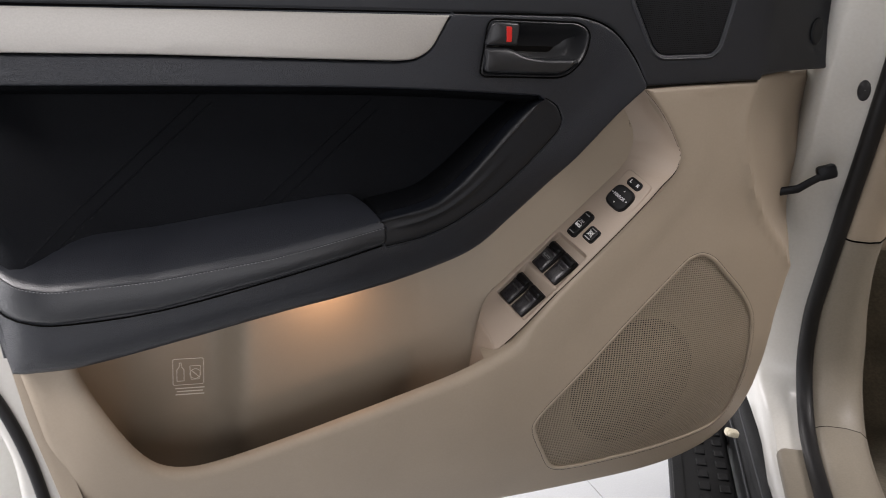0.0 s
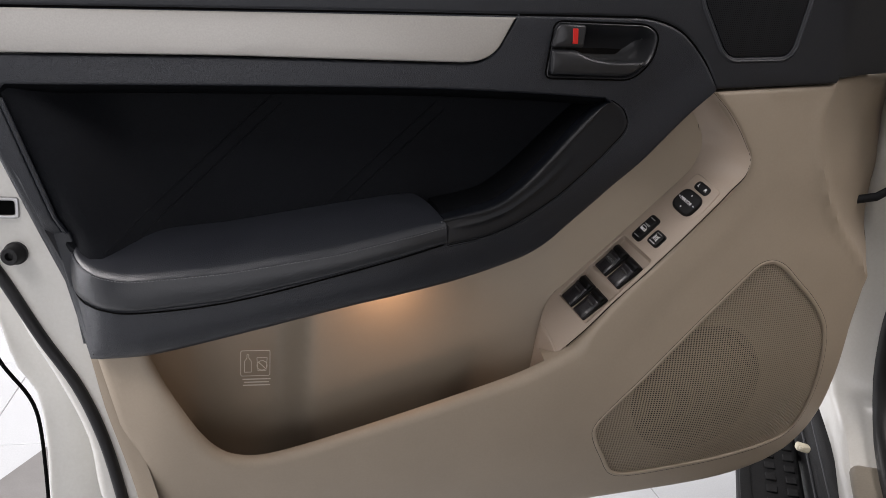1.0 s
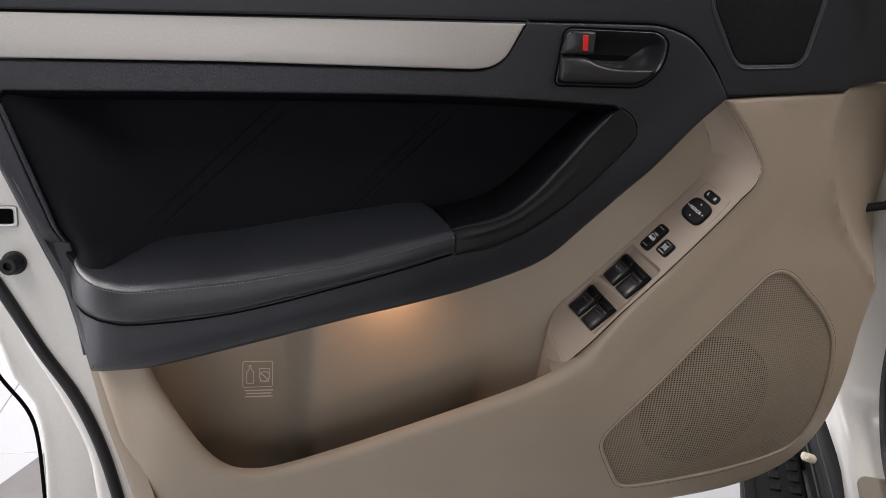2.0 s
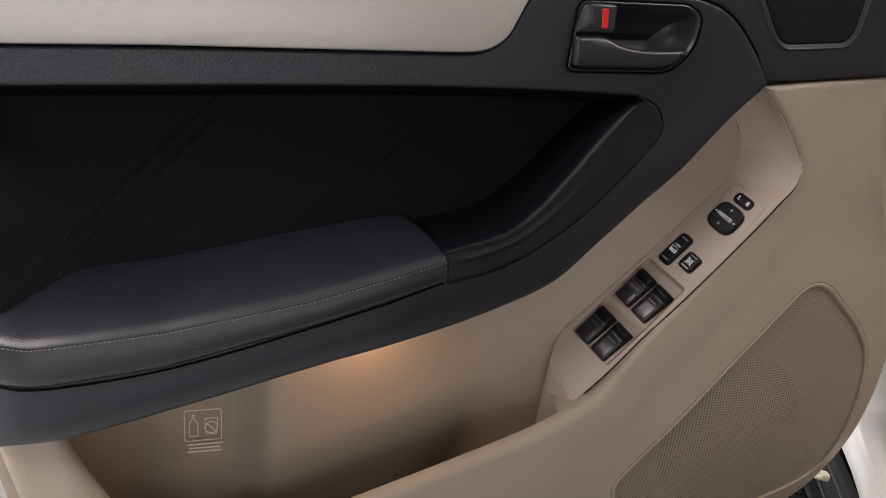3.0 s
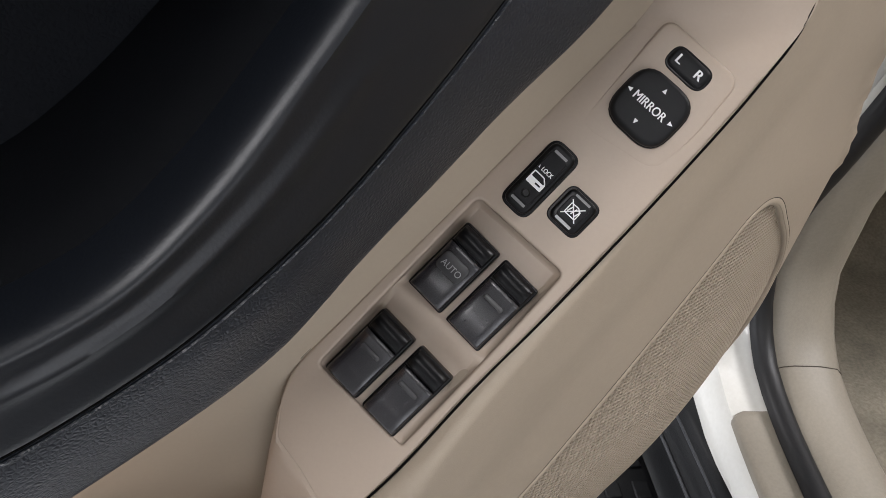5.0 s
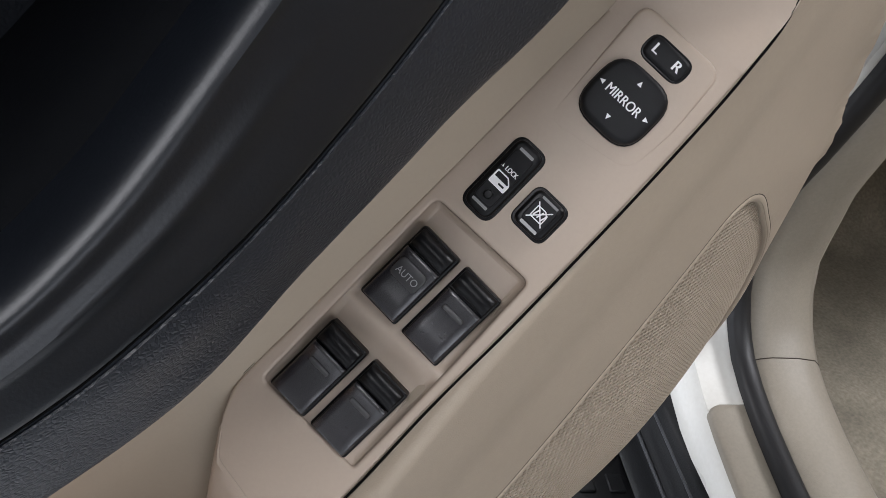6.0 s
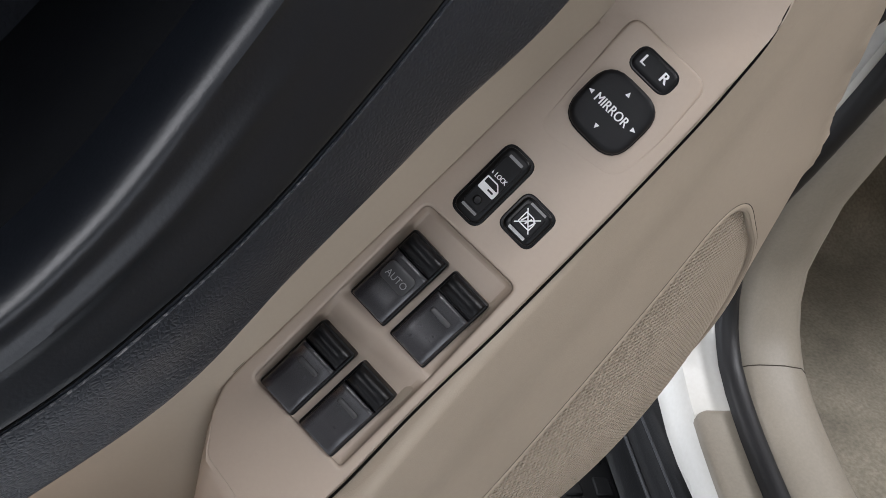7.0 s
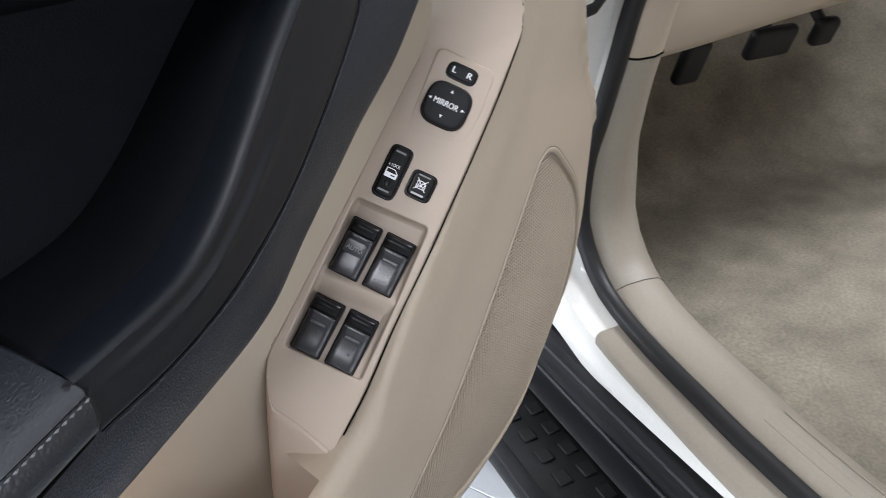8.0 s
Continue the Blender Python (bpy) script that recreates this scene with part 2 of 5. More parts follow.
DOOR_PLANE = Matrix(((1, 0, 0, 0), (0, 0, -1, 0), (0, 1, 0, 0), (0, 0, 0, 1)))


def loft(name, rows, closed=False, cap=False):
    """A skin through rows of points of equal count."""
    verts = [v for row in rows for v in row]
    n, faces = len(rows[0]), []
    for k in range(len(rows) - 1):
        for j in range(n if closed else n - 1):
            i = (j + 1) % n
            faces.append((k * n + j, k * n + i, (k + 1) * n + i, (k + 1) * n + j))
    if cap:
        faces.append(tuple(range(n)))
        faces.append(tuple(range((len(rows) - 1) * n, len(rows) * n)))
    return mesh_of(name, verts, faces)


def tube(name, pts, radius, seg=10, flat=1.0, up=(0, 0, 1)):
    """A round or flattened bar along the points."""
    rows, p = [], [Vector(q) for q in pts]
    for k, q in enumerate(p):
        t = (p[min(k + 1, len(p) - 1)] - p[max(k - 1, 0)]).normalized()
        s = t.cross(Vector(up)).normalized()
        w = s.cross(t)
        rad = radius(k / (len(p) - 1)) if callable(radius) else radius
        rows.append([q + s * (rad * math.cos(x)) + w * (rad * flat * math.sin(x)) for x in (2 * math.pi * j / seg for j in range(seg))])
    return loft(name, rows, closed=True, cap=True)


def block(name, size, place, r=0.003, seg=3):
    """A bevelled box."""
    bm = bmesh.new()
    bmesh.ops.create_cube(bm, size=1.0)
    bmesh.ops.scale(bm, vec=size, verts=bm.verts)
    bmesh.ops.bevel(bm, geom=bm.edges[:], offset=r, segments=seg, profile=0.5, affect="EDGES")
    bmesh.ops.transform(bm, matrix=place, verts=bm.verts)
    me = bpy.data.meshes.new(name)
    bm.to_mesh(me)
    bm.free()
    me.shade_smooth()
    me.set_sharp_from_angle(angle=radians(42))
    return me


def letters(name, text, size, place, depth=0.00008, bold=0.0, width=0.0):
    """Raised print: the built-in font as a mesh, centred on place, reading along its x axis; size is the letters' height, width that of the word."""
    data = bpy.data.curves.new(name, "FONT")
    data.body, data.size, data.align_x, data.align_y, data.extrude = text, size, "CENTER", "CENTER", depth
    ob = bpy.data.objects.new(name, data)
    me = bpy.data.meshes.new_from_object(ob)
    xs, ys = [v.co.x for v in me.vertices], [v.co.y for v in me.vertices]
    tall = size / (max(ys) - min(ys))
    wide = width / (max(xs) - min(xs)) if width else tall
    me.transform(Matrix.Diagonal((wide, tall, 1, 1)) @ Matrix.Translation((-(max(xs) + min(xs)) / 2, -(max(ys) + min(ys)) / 2, 0)))
    if bold:
        twice = bmesh.new()
        for k in (-1, 0, 1):
            layer = me.copy()
            layer.transform(Matrix.Translation((bold * k, 0, 0.00002 * k)))
            twice.from_mesh(layer)
            bpy.data.meshes.remove(layer)
        twice.to_mesh(me)
        twice.free()
    me.transform(place)
    bpy.data.objects.remove(ob)
    return me


def smooth(x, lo, hi):
    t = min(1.0, max(0.0, (x - lo) / (hi - lo)))
    return t * t * (3 - 2 * t)


def ramp_at(x, table):
    """Straight lines between (x, value) pairs."""
    if x <= table[0][0]:
        return table[0][1]
    for (a, u), (b, v) in zip(table, table[1:]):
        if x <= b:
            return u + (v - u) * (x - a) / (b - a)
    return table[-1][1]


# ---- room ----
def room():
    floor = tagged(new("floor"), "pale grey glossy tiled showroom floor", "floor", kind="structure")
    n, pitch, gap = 10, 0.6, 0.0025
    me = block("tile", (pitch - gap, pitch - gap, 0.012), pose(0, 0, -0.006), 0.0015, 1)
    me.materials.append(TILE)
    for i in range(-n, n):
        for j in range(-n, n):
            ob = new("tile", me)
            ob.parent = floor
            ob.matrix_world = pose(0.13 + (i + 0.5) * pitch, 0.21 + (j + 0.5) * pitch, 0)
    grout = block("grout", (12.4, 12.4, 0.05), pose(0.13, 0.21, -0.0275), 0.001, 1)
    part("grout", grout, DARKGROUT, floor, "thin grey joints")
    # flat dark grey strip laid over the tiles
    strip = block("dark_strip", (0.60, 0.9, 0.004), pose(-0.665, 1.15, 0.002, 0, 0, -23), 0.001, 1)
    part("dark_strip", strip, DARKSTRIP, floor, "dark grey strip on the floor")
    for name, size, place in (
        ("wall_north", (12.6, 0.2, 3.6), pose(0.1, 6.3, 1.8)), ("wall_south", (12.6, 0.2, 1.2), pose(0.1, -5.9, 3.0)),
        ("wall_east", (0.2, 12.0, 3.6), pose(6.3, 0.2, 1.8)), ("wall_west", (0.2, 12.0, 3.6), pose(-6.1, 0.2, 1.8)),
    ):
        tagged(part(name, block(name, size, place, 0.002, 1), WALL), "plain pale painted showroom wall", "wall", kind="structure")
    # no window is known here; it frames the added front lamp
    glass = tagged(new("unseen_window_1"), "unseen glass front added round the front fill lamp", "window", kind="structure")
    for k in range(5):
        part("unseen_window_frame", block("unseen_window_frame", (0.06, 0.12, 2.4), pose(-6.0 + 3.05 * k, -5.9, 1.2), 0.004, 1), HANDLE, glass)
    part("unseen_pane", block("unseen_pane", (12.6, 0.012, 2.4), pose(0.1, -5.93, 1.2), 0.001, 1), GREY_PRINT, glass, "plain grey sheet behind the added lamp")
    # likewise unseen: a window built round the added side lamp
    side = tagged(new("unseen_window_2"), "unseen side window added round the side fill lamp", "window", kind="structure")
    for k in range(4):
        part("unseen_window_frame", block("unseen_window_frame", (0.05, 0.06, 3.0), pose(-5.975, 0.25 + 1.567 * k, 1.75), 0.004, 1), HANDLE, side)
    part("unseen_pane", block("unseen_pane", (0.012, 4.7, 3.0), pose(-5.99, 2.6, 1.75), 0.001, 1), GREY_PRINT, side, "plain grey sheet behind the added lamp")
    ceil = part("ceiling", block("ceiling", (12.6, 12.6, 0.2), pose(0.1, 0.2, 3.72), 0.002, 1), WALL)
    tagged(ceil, "plain pale showroom ceiling", "ceiling", kind="structure")


DARKSTRIP = material("dark_grey_strip", (0.16, 0.155, 0.15), 0.5, blotch=0.15)
DARKGROUT = material("grey_grout", (0.30, 0.30, 0.30), 0.9)

# ---- the open door ----
car = thing("car", "white car with its front door open on black and beige trim", "car")
car.location = (0.45, 0.12, 0.0)


def dpart(name, me, mat, label="", parent=None):
    ob = part(name, me, mat, parent or car, label)
    if not parent:
        ob.matrix_parent_inverse = Matrix.Translation(-car.location)
    return ob


def joint(name, pts, radius=0.0010, parent=None):
    """A dark open joint between two mouldings."""
    dpart(name, tube(name, pts, radius, 6, up=(0.3, 1, 0.2)), DARK, "", parent)


# lower line of the black trim, from the rear corner up to the front
SWEEP = [(-0.497, 0.808), (-0.484, 0.811), (-0.432, 0.819), (-0.346, 0.840), (-0.232, 0.869), (-0.172, 0.882), (-0.107, 0.896), (-0.042, 0.918), (-0.009, 0.935), (0.023, 0.961), (0.088, 1.023), (0.152, 1.090), (0.181, 1.117)]
# seam under the window trim, from the rear to the front corner
SEAM = [(-0.625, 1.160), (-0.302, 1.176), (-0.060, 1.187), (0.056, 1.192), (0.096, 1.192), (0.132, 1.181), (0.163, 1.153), (0.183, 1.121)]
# opening of the leather recess
GRIP = [(-0.131, 0.968), (-0.075, 0.983), (-0.045, 1.003), (-0.015, 1.032), (0.015, 1.064), (0.042, 1.090), (0.057, 1.100)]
STRIP = [(-0.640, 1.117), (-0.563, 1.121), (-0.357, 1.129), (-0.187, 1.133), (-0.112, 1.135), (-0.095, 1.138), (-0.080, 1.148), (-0.061, 1.184), (-0.302, 1.1735), (-0.640, 1.158)]


SWEEP_FINE = [Vector(q) for q in curve(SWEEP, False, 0.014)]
# plan line of the armrest's front, from its rounded rear corner forwards
ARM = [(-0.514, 0.036), (-0.508, 0.018), (-0.498, 0.002), (-0.484, -0.012), (-0.465, -0.022), (-0.440, -0.027), (-0.405, -0.0285), (-0.357, -0.029), (-0.300, -0.029), (-0.243, -0.028), (-0.180, -0.0255), (-0.128, -0.0205)]


# how far the black panel's lower line tucks in, by height
TUCK = [(0.88, 0.0), (0.90, 0.004), (0.92, 0.008), (0.935, 0.011), (0.961, 0.016), (1.0, 0.011), (1.05, 0.0), (1.1, -0.004), (1.15, -0.004)]
TUCK_FINE = curve(TUCK, False, 0.003)


def gap(a, b, line):
    """The distance of a point from a line of points."""
    p, best = Vector((a, b)), 1.0
    for q, r in zip(line, line[1:]):
        d = r - q
        t = min(1.0, max(0.0, (p - q).dot(d) / max(d.length_squared, 1e-12)))
        best = min(best, (p - q - d * t).length)
    return best


def mid_height(a, b):
    """The black panel: level at the top, swelling out along the sweep, flush with the armrest's front and round its rear corner."""
    h = -0.004 + 0.019 * (1 - smooth(b, 0.955, 1.10))
    w = smooth(-a, 0.03, 0.16) * (1 - smooth(b, 0.93, 0.96))
    h += w * (-ramp_at(a, ARM) - 0.0015 - h)
    if a > -0.22:
        near = gap(a, b, SWEEP_FINE)
        h -= ramp_at(b, TUCK_FINE) * smooth(a, -0.22, -0.08) * (1 - smooth(near, 0.0, 0.045))
    if b < 0.95 and a < 0.02:
        h -= 0.0085 * max(0.0, 1 - gap(a, b, SWEEP_FINE) / 0.021) * smooth(-a, -0.02, 0.12) * (1 - smooth(-a, 0.46, 0.50))
    if a < -0.45:
        h -= 0.036 * (1 - smooth(b, 0.93, 1.12)) * smooth(b, 0.93, 0.96) * smooth(-a - 0.478 - 0.333 * (b - 0.935), 0.0, 0.045)
    return h


def black_trim():
    edge = curve(SWEEP, False) + curve(SEAM, False)[::-1] + [(-0.640, 1.155), (-0.632, 1.117), (-0.590, 1.060), (-0.574, 1.017), (-0.549, 0.940), (-0.526, 0.884), (-0.507, 0.832)]
    recess = curve([(-0.570, 1.082), (-0.546, 1.008), (-0.521, 0.935), (-0.507, 0.890), (-0.485, 0.8785), (-0.451, 0.8755), (-0.357, 0.8875), (-0.241, 0.9165), (-0.150, 0.9415), (-0.134, 0.952)], False) + curve(GRIP, False)[1:] + curve([(0.050, 1.1045), (-0.031, 1.106), (-0.125, 1.106), (-0.244, 1.103), (-0.411, 1.097), (-0.562, 1.091)], False)
    # under the grip the panel's opening runs wider
    cut = [(a + 0.0075 * smooth(a, -0.134, -0.125) * (1 - smooth(b - ramp_at(a, GRIP), 0.002, 0.006)), b - 0.0075 * smooth(a, -0.134, -0.125) * (1 - smooth(b - ramp_at(a, GRIP), 0.002, 0.006))) for a, b in recess]
    groove = rounded(inset(ccw(STRIP), -0.0016), [0.004] * 4 + [0.012] * 3 + [0.002, 0.002, 0.002], 4)
    cup = inset(HANDLE_RIM, 0.001)
    dpart("armrest_panel", sheet("armrest_panel", edge, mid_height, lambda a, b: 0.010 - 0.006 * smooth(b, 1.0, 1.04), 0.045, [cut, groove, cup], 0.0028, 0.008), BLACK, "black grained door panel sweeping down to the armrest")
    ridge = curve([(-0.5665, 1.078), (-0.543, 1.008), (-0.5195, 0.940)], False, 0.01)
    dpart("rear_ridge", tube("rear_ridge", [(a, -(mid_height(a, b) - 0.001), b) for a, b in ridge], 0.0026, 8), BLACK, "thin stitched leather ridge")
    # bead in paler plastic, painting in the light on the grip's end
    end = [(-0.1290, 0.9440), (-0.1302, 0.9530), (-0.1312, 0.9620), (-0.1318, 0.9680)]
    dpart("lit_grip_end", tube("lit_grip_end", [(a, -(mid_height(a, b) + 0.0016), b) for a, b in end], 0.0016, 8), HANDLE, "paler bead for the lit end of the grip")
    # rear edge of the trim, down beside the armrest's corner
    band = curve([(-0.556, 1.010), (-0.537, 0.946), (-0.521, 0.885), (-0.509, 0.815)], False, 0.01) + [(-0.492, 0.815), (-0.500, 0.862), (-0.512, 0.930), (-0.535, 1.006)]
    dpart("rear_trim_edge", sheet("rear_trim_edge", band, lambda a, b: -0.034, 0.004, 0.022, step=0.012), BLACK)
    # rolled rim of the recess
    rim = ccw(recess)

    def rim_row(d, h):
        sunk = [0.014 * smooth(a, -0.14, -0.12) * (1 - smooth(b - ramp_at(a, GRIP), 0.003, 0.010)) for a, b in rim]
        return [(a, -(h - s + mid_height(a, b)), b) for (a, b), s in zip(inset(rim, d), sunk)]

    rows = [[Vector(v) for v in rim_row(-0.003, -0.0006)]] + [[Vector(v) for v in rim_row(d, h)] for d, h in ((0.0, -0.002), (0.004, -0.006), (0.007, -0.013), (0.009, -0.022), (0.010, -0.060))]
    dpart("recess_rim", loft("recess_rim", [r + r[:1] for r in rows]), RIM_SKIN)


def evenly(line, n):
    """n + 1 points at even steps along a line."""
    p = [Vector(q) for q in line]
    reach = [0.0]
    for q, r in zip(p, p[1:]):
        reach.append(reach[-1] + (r - q).length)
    out, k = [], 0
    for step in range(n + 1):
        d = reach[-1] * step / n
        while k < len(p) - 2 and reach[k + 1] < d:
            k += 1
        out.append(p[k].lerp(p[k + 1], (d - reach[k]) / max(reach[k + 1] - reach[k], 1e-9)))
    return out


# section of the pull grip, from the seam (0) to the recess (1), in millimetres off the panel
GRIP_SECTION = [(-0.05, -2.0), (-0.02, 1.2), (0.02, 1.9), (0.08, 2.2), (0.20, 2.4), (0.34, 2.3), (0.44, 2.4), (0.50, 3.0), (0.55, 3.9), (0.59, 4.3), (0.64, 3.7), (0.70, 2.9), (0.77, 2.8), (0.83, 3.2), (0.88, 3.5), (0.92, 3.3), (0.95, 2.7), (0.975, 1.8), (0.995, 0.6), (1.010, -0.8), (1.022, -2.6), (1.032, -5.0), (1.040, -9.0), (1.05, -50.0)]


def grip():
    """The pull grip: the raised band beside the recess, rolled over at the recess, with a soft second ridge along it."""
    low = [(-0.1245, 0.9425), (-0.087, 0.951), (-0.055, 0.964), (-0.030, 0.979), (-0.004, 0.997), (0.018, 1.015), (0.042, 1.0365), (0.063, 1.0575), (0.073, 1.069), (0.0765, 1.080), (0.070, 1.0935), (0.059, 1.1005)]
    high = [(-0.130, 0.970), (-0.073, 0.986), (-0.043, 1.006), (-0.013, 1.035), (0.017, 1.067), (0.045, 1.0955), (0.053, 1.1000)]
    rows = []
    for k, (p, q) in enumerate(zip(evenly(curve(low, False, 0.003), 90), evenly(curve(high, False, 0.003), 90))):
        ridge = smooth(k, 0, 20) * (1 - smooth(k, 40, 66))
        row = []
        for t, h in GRIP_SECTION:
            a, b = p.lerp(q, t)
            flat = 2.4 if 0.3 < t < 0.9 else h
            row.append(Vector((a, -(mid_height(a, b) + (flat + (h - flat) * ridge) / 1000), b)))
        rows.append(row)
    dpart("pull_grip", loft("pull_grip", rows), GRIP_SKIN, "smooth black pull grip")


def recess_insert():
    edge = [(-0.578, 1.115), (-0.528, 0.935), (-0.500, 0.90), (-0.10, 0.93), (0.00, 1.00), (0.08, 1.12)]

    def height(a, b):
        """Deep behind the armrest, curving out to the ridge at the rear."""
        base = -0.056 - 0.006 * math.sin(max(0, min(1, (a + 0.55) / 0.62)) * math.pi)
        rise = 1 - smooth(a + 0.570 - (1.082 - b) * 0.333, 0.004, 0.11)
        return base + rise * (mid_height(a, b) - 0.005 - base)

    insert = dpart("leather_insert", sheet("leather_insert", edge, height, 0.001, 0.006, step=0.012), LEATHER_DULL, "black stitched vinyl insert")
    for (a0, b0), (a1, b1) in (((-0.305, 1.085), (-0.473, 0.918)), ((-0.124, 1.085), (-0.279, 0.931))):
        for side in (-0.0045, 0.0045):
            p0, p1 = Vector((a0 + side, 0, b0 - side)), Vector((a1 + side, 0, b1 - side))
            n = int((p1 - p0).length / 0.006)
            pts = []
            for k in range(n + 1):
                q = p0.lerp(p1, k / n)
                pts.append((q.x, -height(q.x, q.z) - 0.0006, q.z))
            dpart("seam", tube("seam", pts, 0.0007, 6, up=(0, 1, 0)), LEATHER_DULL, "stitched seam", insert)
            for k in range(0, n, 1):
                if (k % 2) == 0:
                    q, s = Vector(pts[k]), Vector(pts[min(k + 1, n)])
                    d = (s - q).normalized()
                    off = Vector((side * 0.35, -0.0005, -side * 0.35))
                    stitches.append((q + off, s - d * 0.0012 + off))


stitches = []


def stitch_mesh(name, pairs, radius=0.0006):
    verts, faces = [], []
    for p, q in pairs:
        t = (q - p).normalized()
        s = t.cross(Vector((0.3, -1, 0.2))).normalized()
        w = s.cross(t)
        k = len(verts)
        mid = (p + q) / 2 + Vector((0, -0.0004, 0))
        for c, rad in ((p, 0.3), (mid, 1.0), (q, 0.3)):
            for x in (0, 2.09, 4.19):
                verts.append(c + (s * math.cos(x) + w * math.sin(x)) * radius * rad)
        for ring in (0, 3):
            for j in range(3):
                i = (j + 1) % 3
                faces.append((k + ring + j, k + ring + i, k + ring + 3 + i, k + ring + 3 + j))
    return mesh_of(name, verts, faces)


def silver_strip():
    dpart("silver_strip", sheet("silver_strip", rounded(ccw(STRIP), [0.003] * 4 + [0.012] * 3 + [0.001, 0.001, 0.001], 4), lambda a, b: -0.0015 + 0.002 * math.sin((b - 1.12) / 0.06 * math.pi), 0.0018, 0.012, step=0.012), SILVER, "satin silver trim strip")


HANDLE_RIM = rounded([(-0.0220, 1.1240), (0.079, 1.1265), (0.1005, 1.149), (0.1040, 1.176), (0.090, 1.1850), (-0.0160, 1.1825)], [0.007, 0.02, 0.02, 0.014, 0.014, 0.009], 6)


def handle():
    rim = ccw(HANDLE_RIM)
    rows = []
    for d, h in ((-0.0012, -0.004), (-0.0004, -0.0006), (0.0010, 0.0002), (0.0022, -0.0008), (0.0034, -0.004), (0.006, -0.010), (0.010, -0.017), (0.016, -0.024), (0.026, -0.027)):
        rows.append([Vector((a, -(h - 0.003), b)) for a, b in inset(rim, d)])
    rows = [r + r[:1] for r in rows]
    bezel = dpart("handle_bezel", loft("handle_bezel", rows), HANDLE, "charcoal handle surround with a deep cup")
    joint("handle_joint", [(a, 0.0034, b) for a, b in inset(rim, -0.0012) + inset(rim, -0.0012)[:1]], 0.0009, bezel)
    dpart("cup_floor", sheet("cup_floor", inset(rim, 0.02), lambda a, b: -0.030, 0.001, 0.003), GLOSS, "", bezel)
    lever = rounded([(-0.0190, 1.1272), (0.074, 1.1295), (0.0925, 1.1465), (0.048, 1.1440), (0.024, 1.1470), (0.008, 1.1550), (-0.0200, 1.1535)], [0.006, 0.016, 0.003, 0.02, 0.012, 0.008, 0.003], 6)

    def swell(a, b):
        return 0.004 * math.sin(max(0, min(1, (b - 1.126) / 0.03)) * math.pi) - 0.10 * max(0, a - 0.06) ** 1.0 * 0.6

    dpart("release_lever", sheet("release_lever", lever, lambda a, b: 0.001 + swell(a, b), 0.004, 0.014, step=0.005), HANDLE, "smooth charcoal release lever")
    knob = rounded([(-0.0205, 1.1560), (0.0165, 1.1575), (0.0185, 1.1810), (-0.0150, 1.1808)], [0.003, 0.003, 0.005, 0.007], 6)
    dpart("lock_lever", sheet("lock_lever", knob, lambda a, b: 0.0005 + 0.005 * math.sin(max(0, min(1, (a + 0.0225) / 0.042)) * math.pi), 0.003, 0.02, step=0.004), HANDLE, "charcoal lock lever with a red mark")
    mark = rounded([(0.0020, 1.1605), (0.0080, 1.1607), (0.0070, 1.1768), (0.0005, 1.1765)], 0.0012, 4)
    dpart("lock_mark", sheet("lock_mark", mark, lambda a, b: 0.0059 - 0.10 * max(0, a - 0.001), 0.0006, 0.003, step=0.003), RED, "red lock mark")


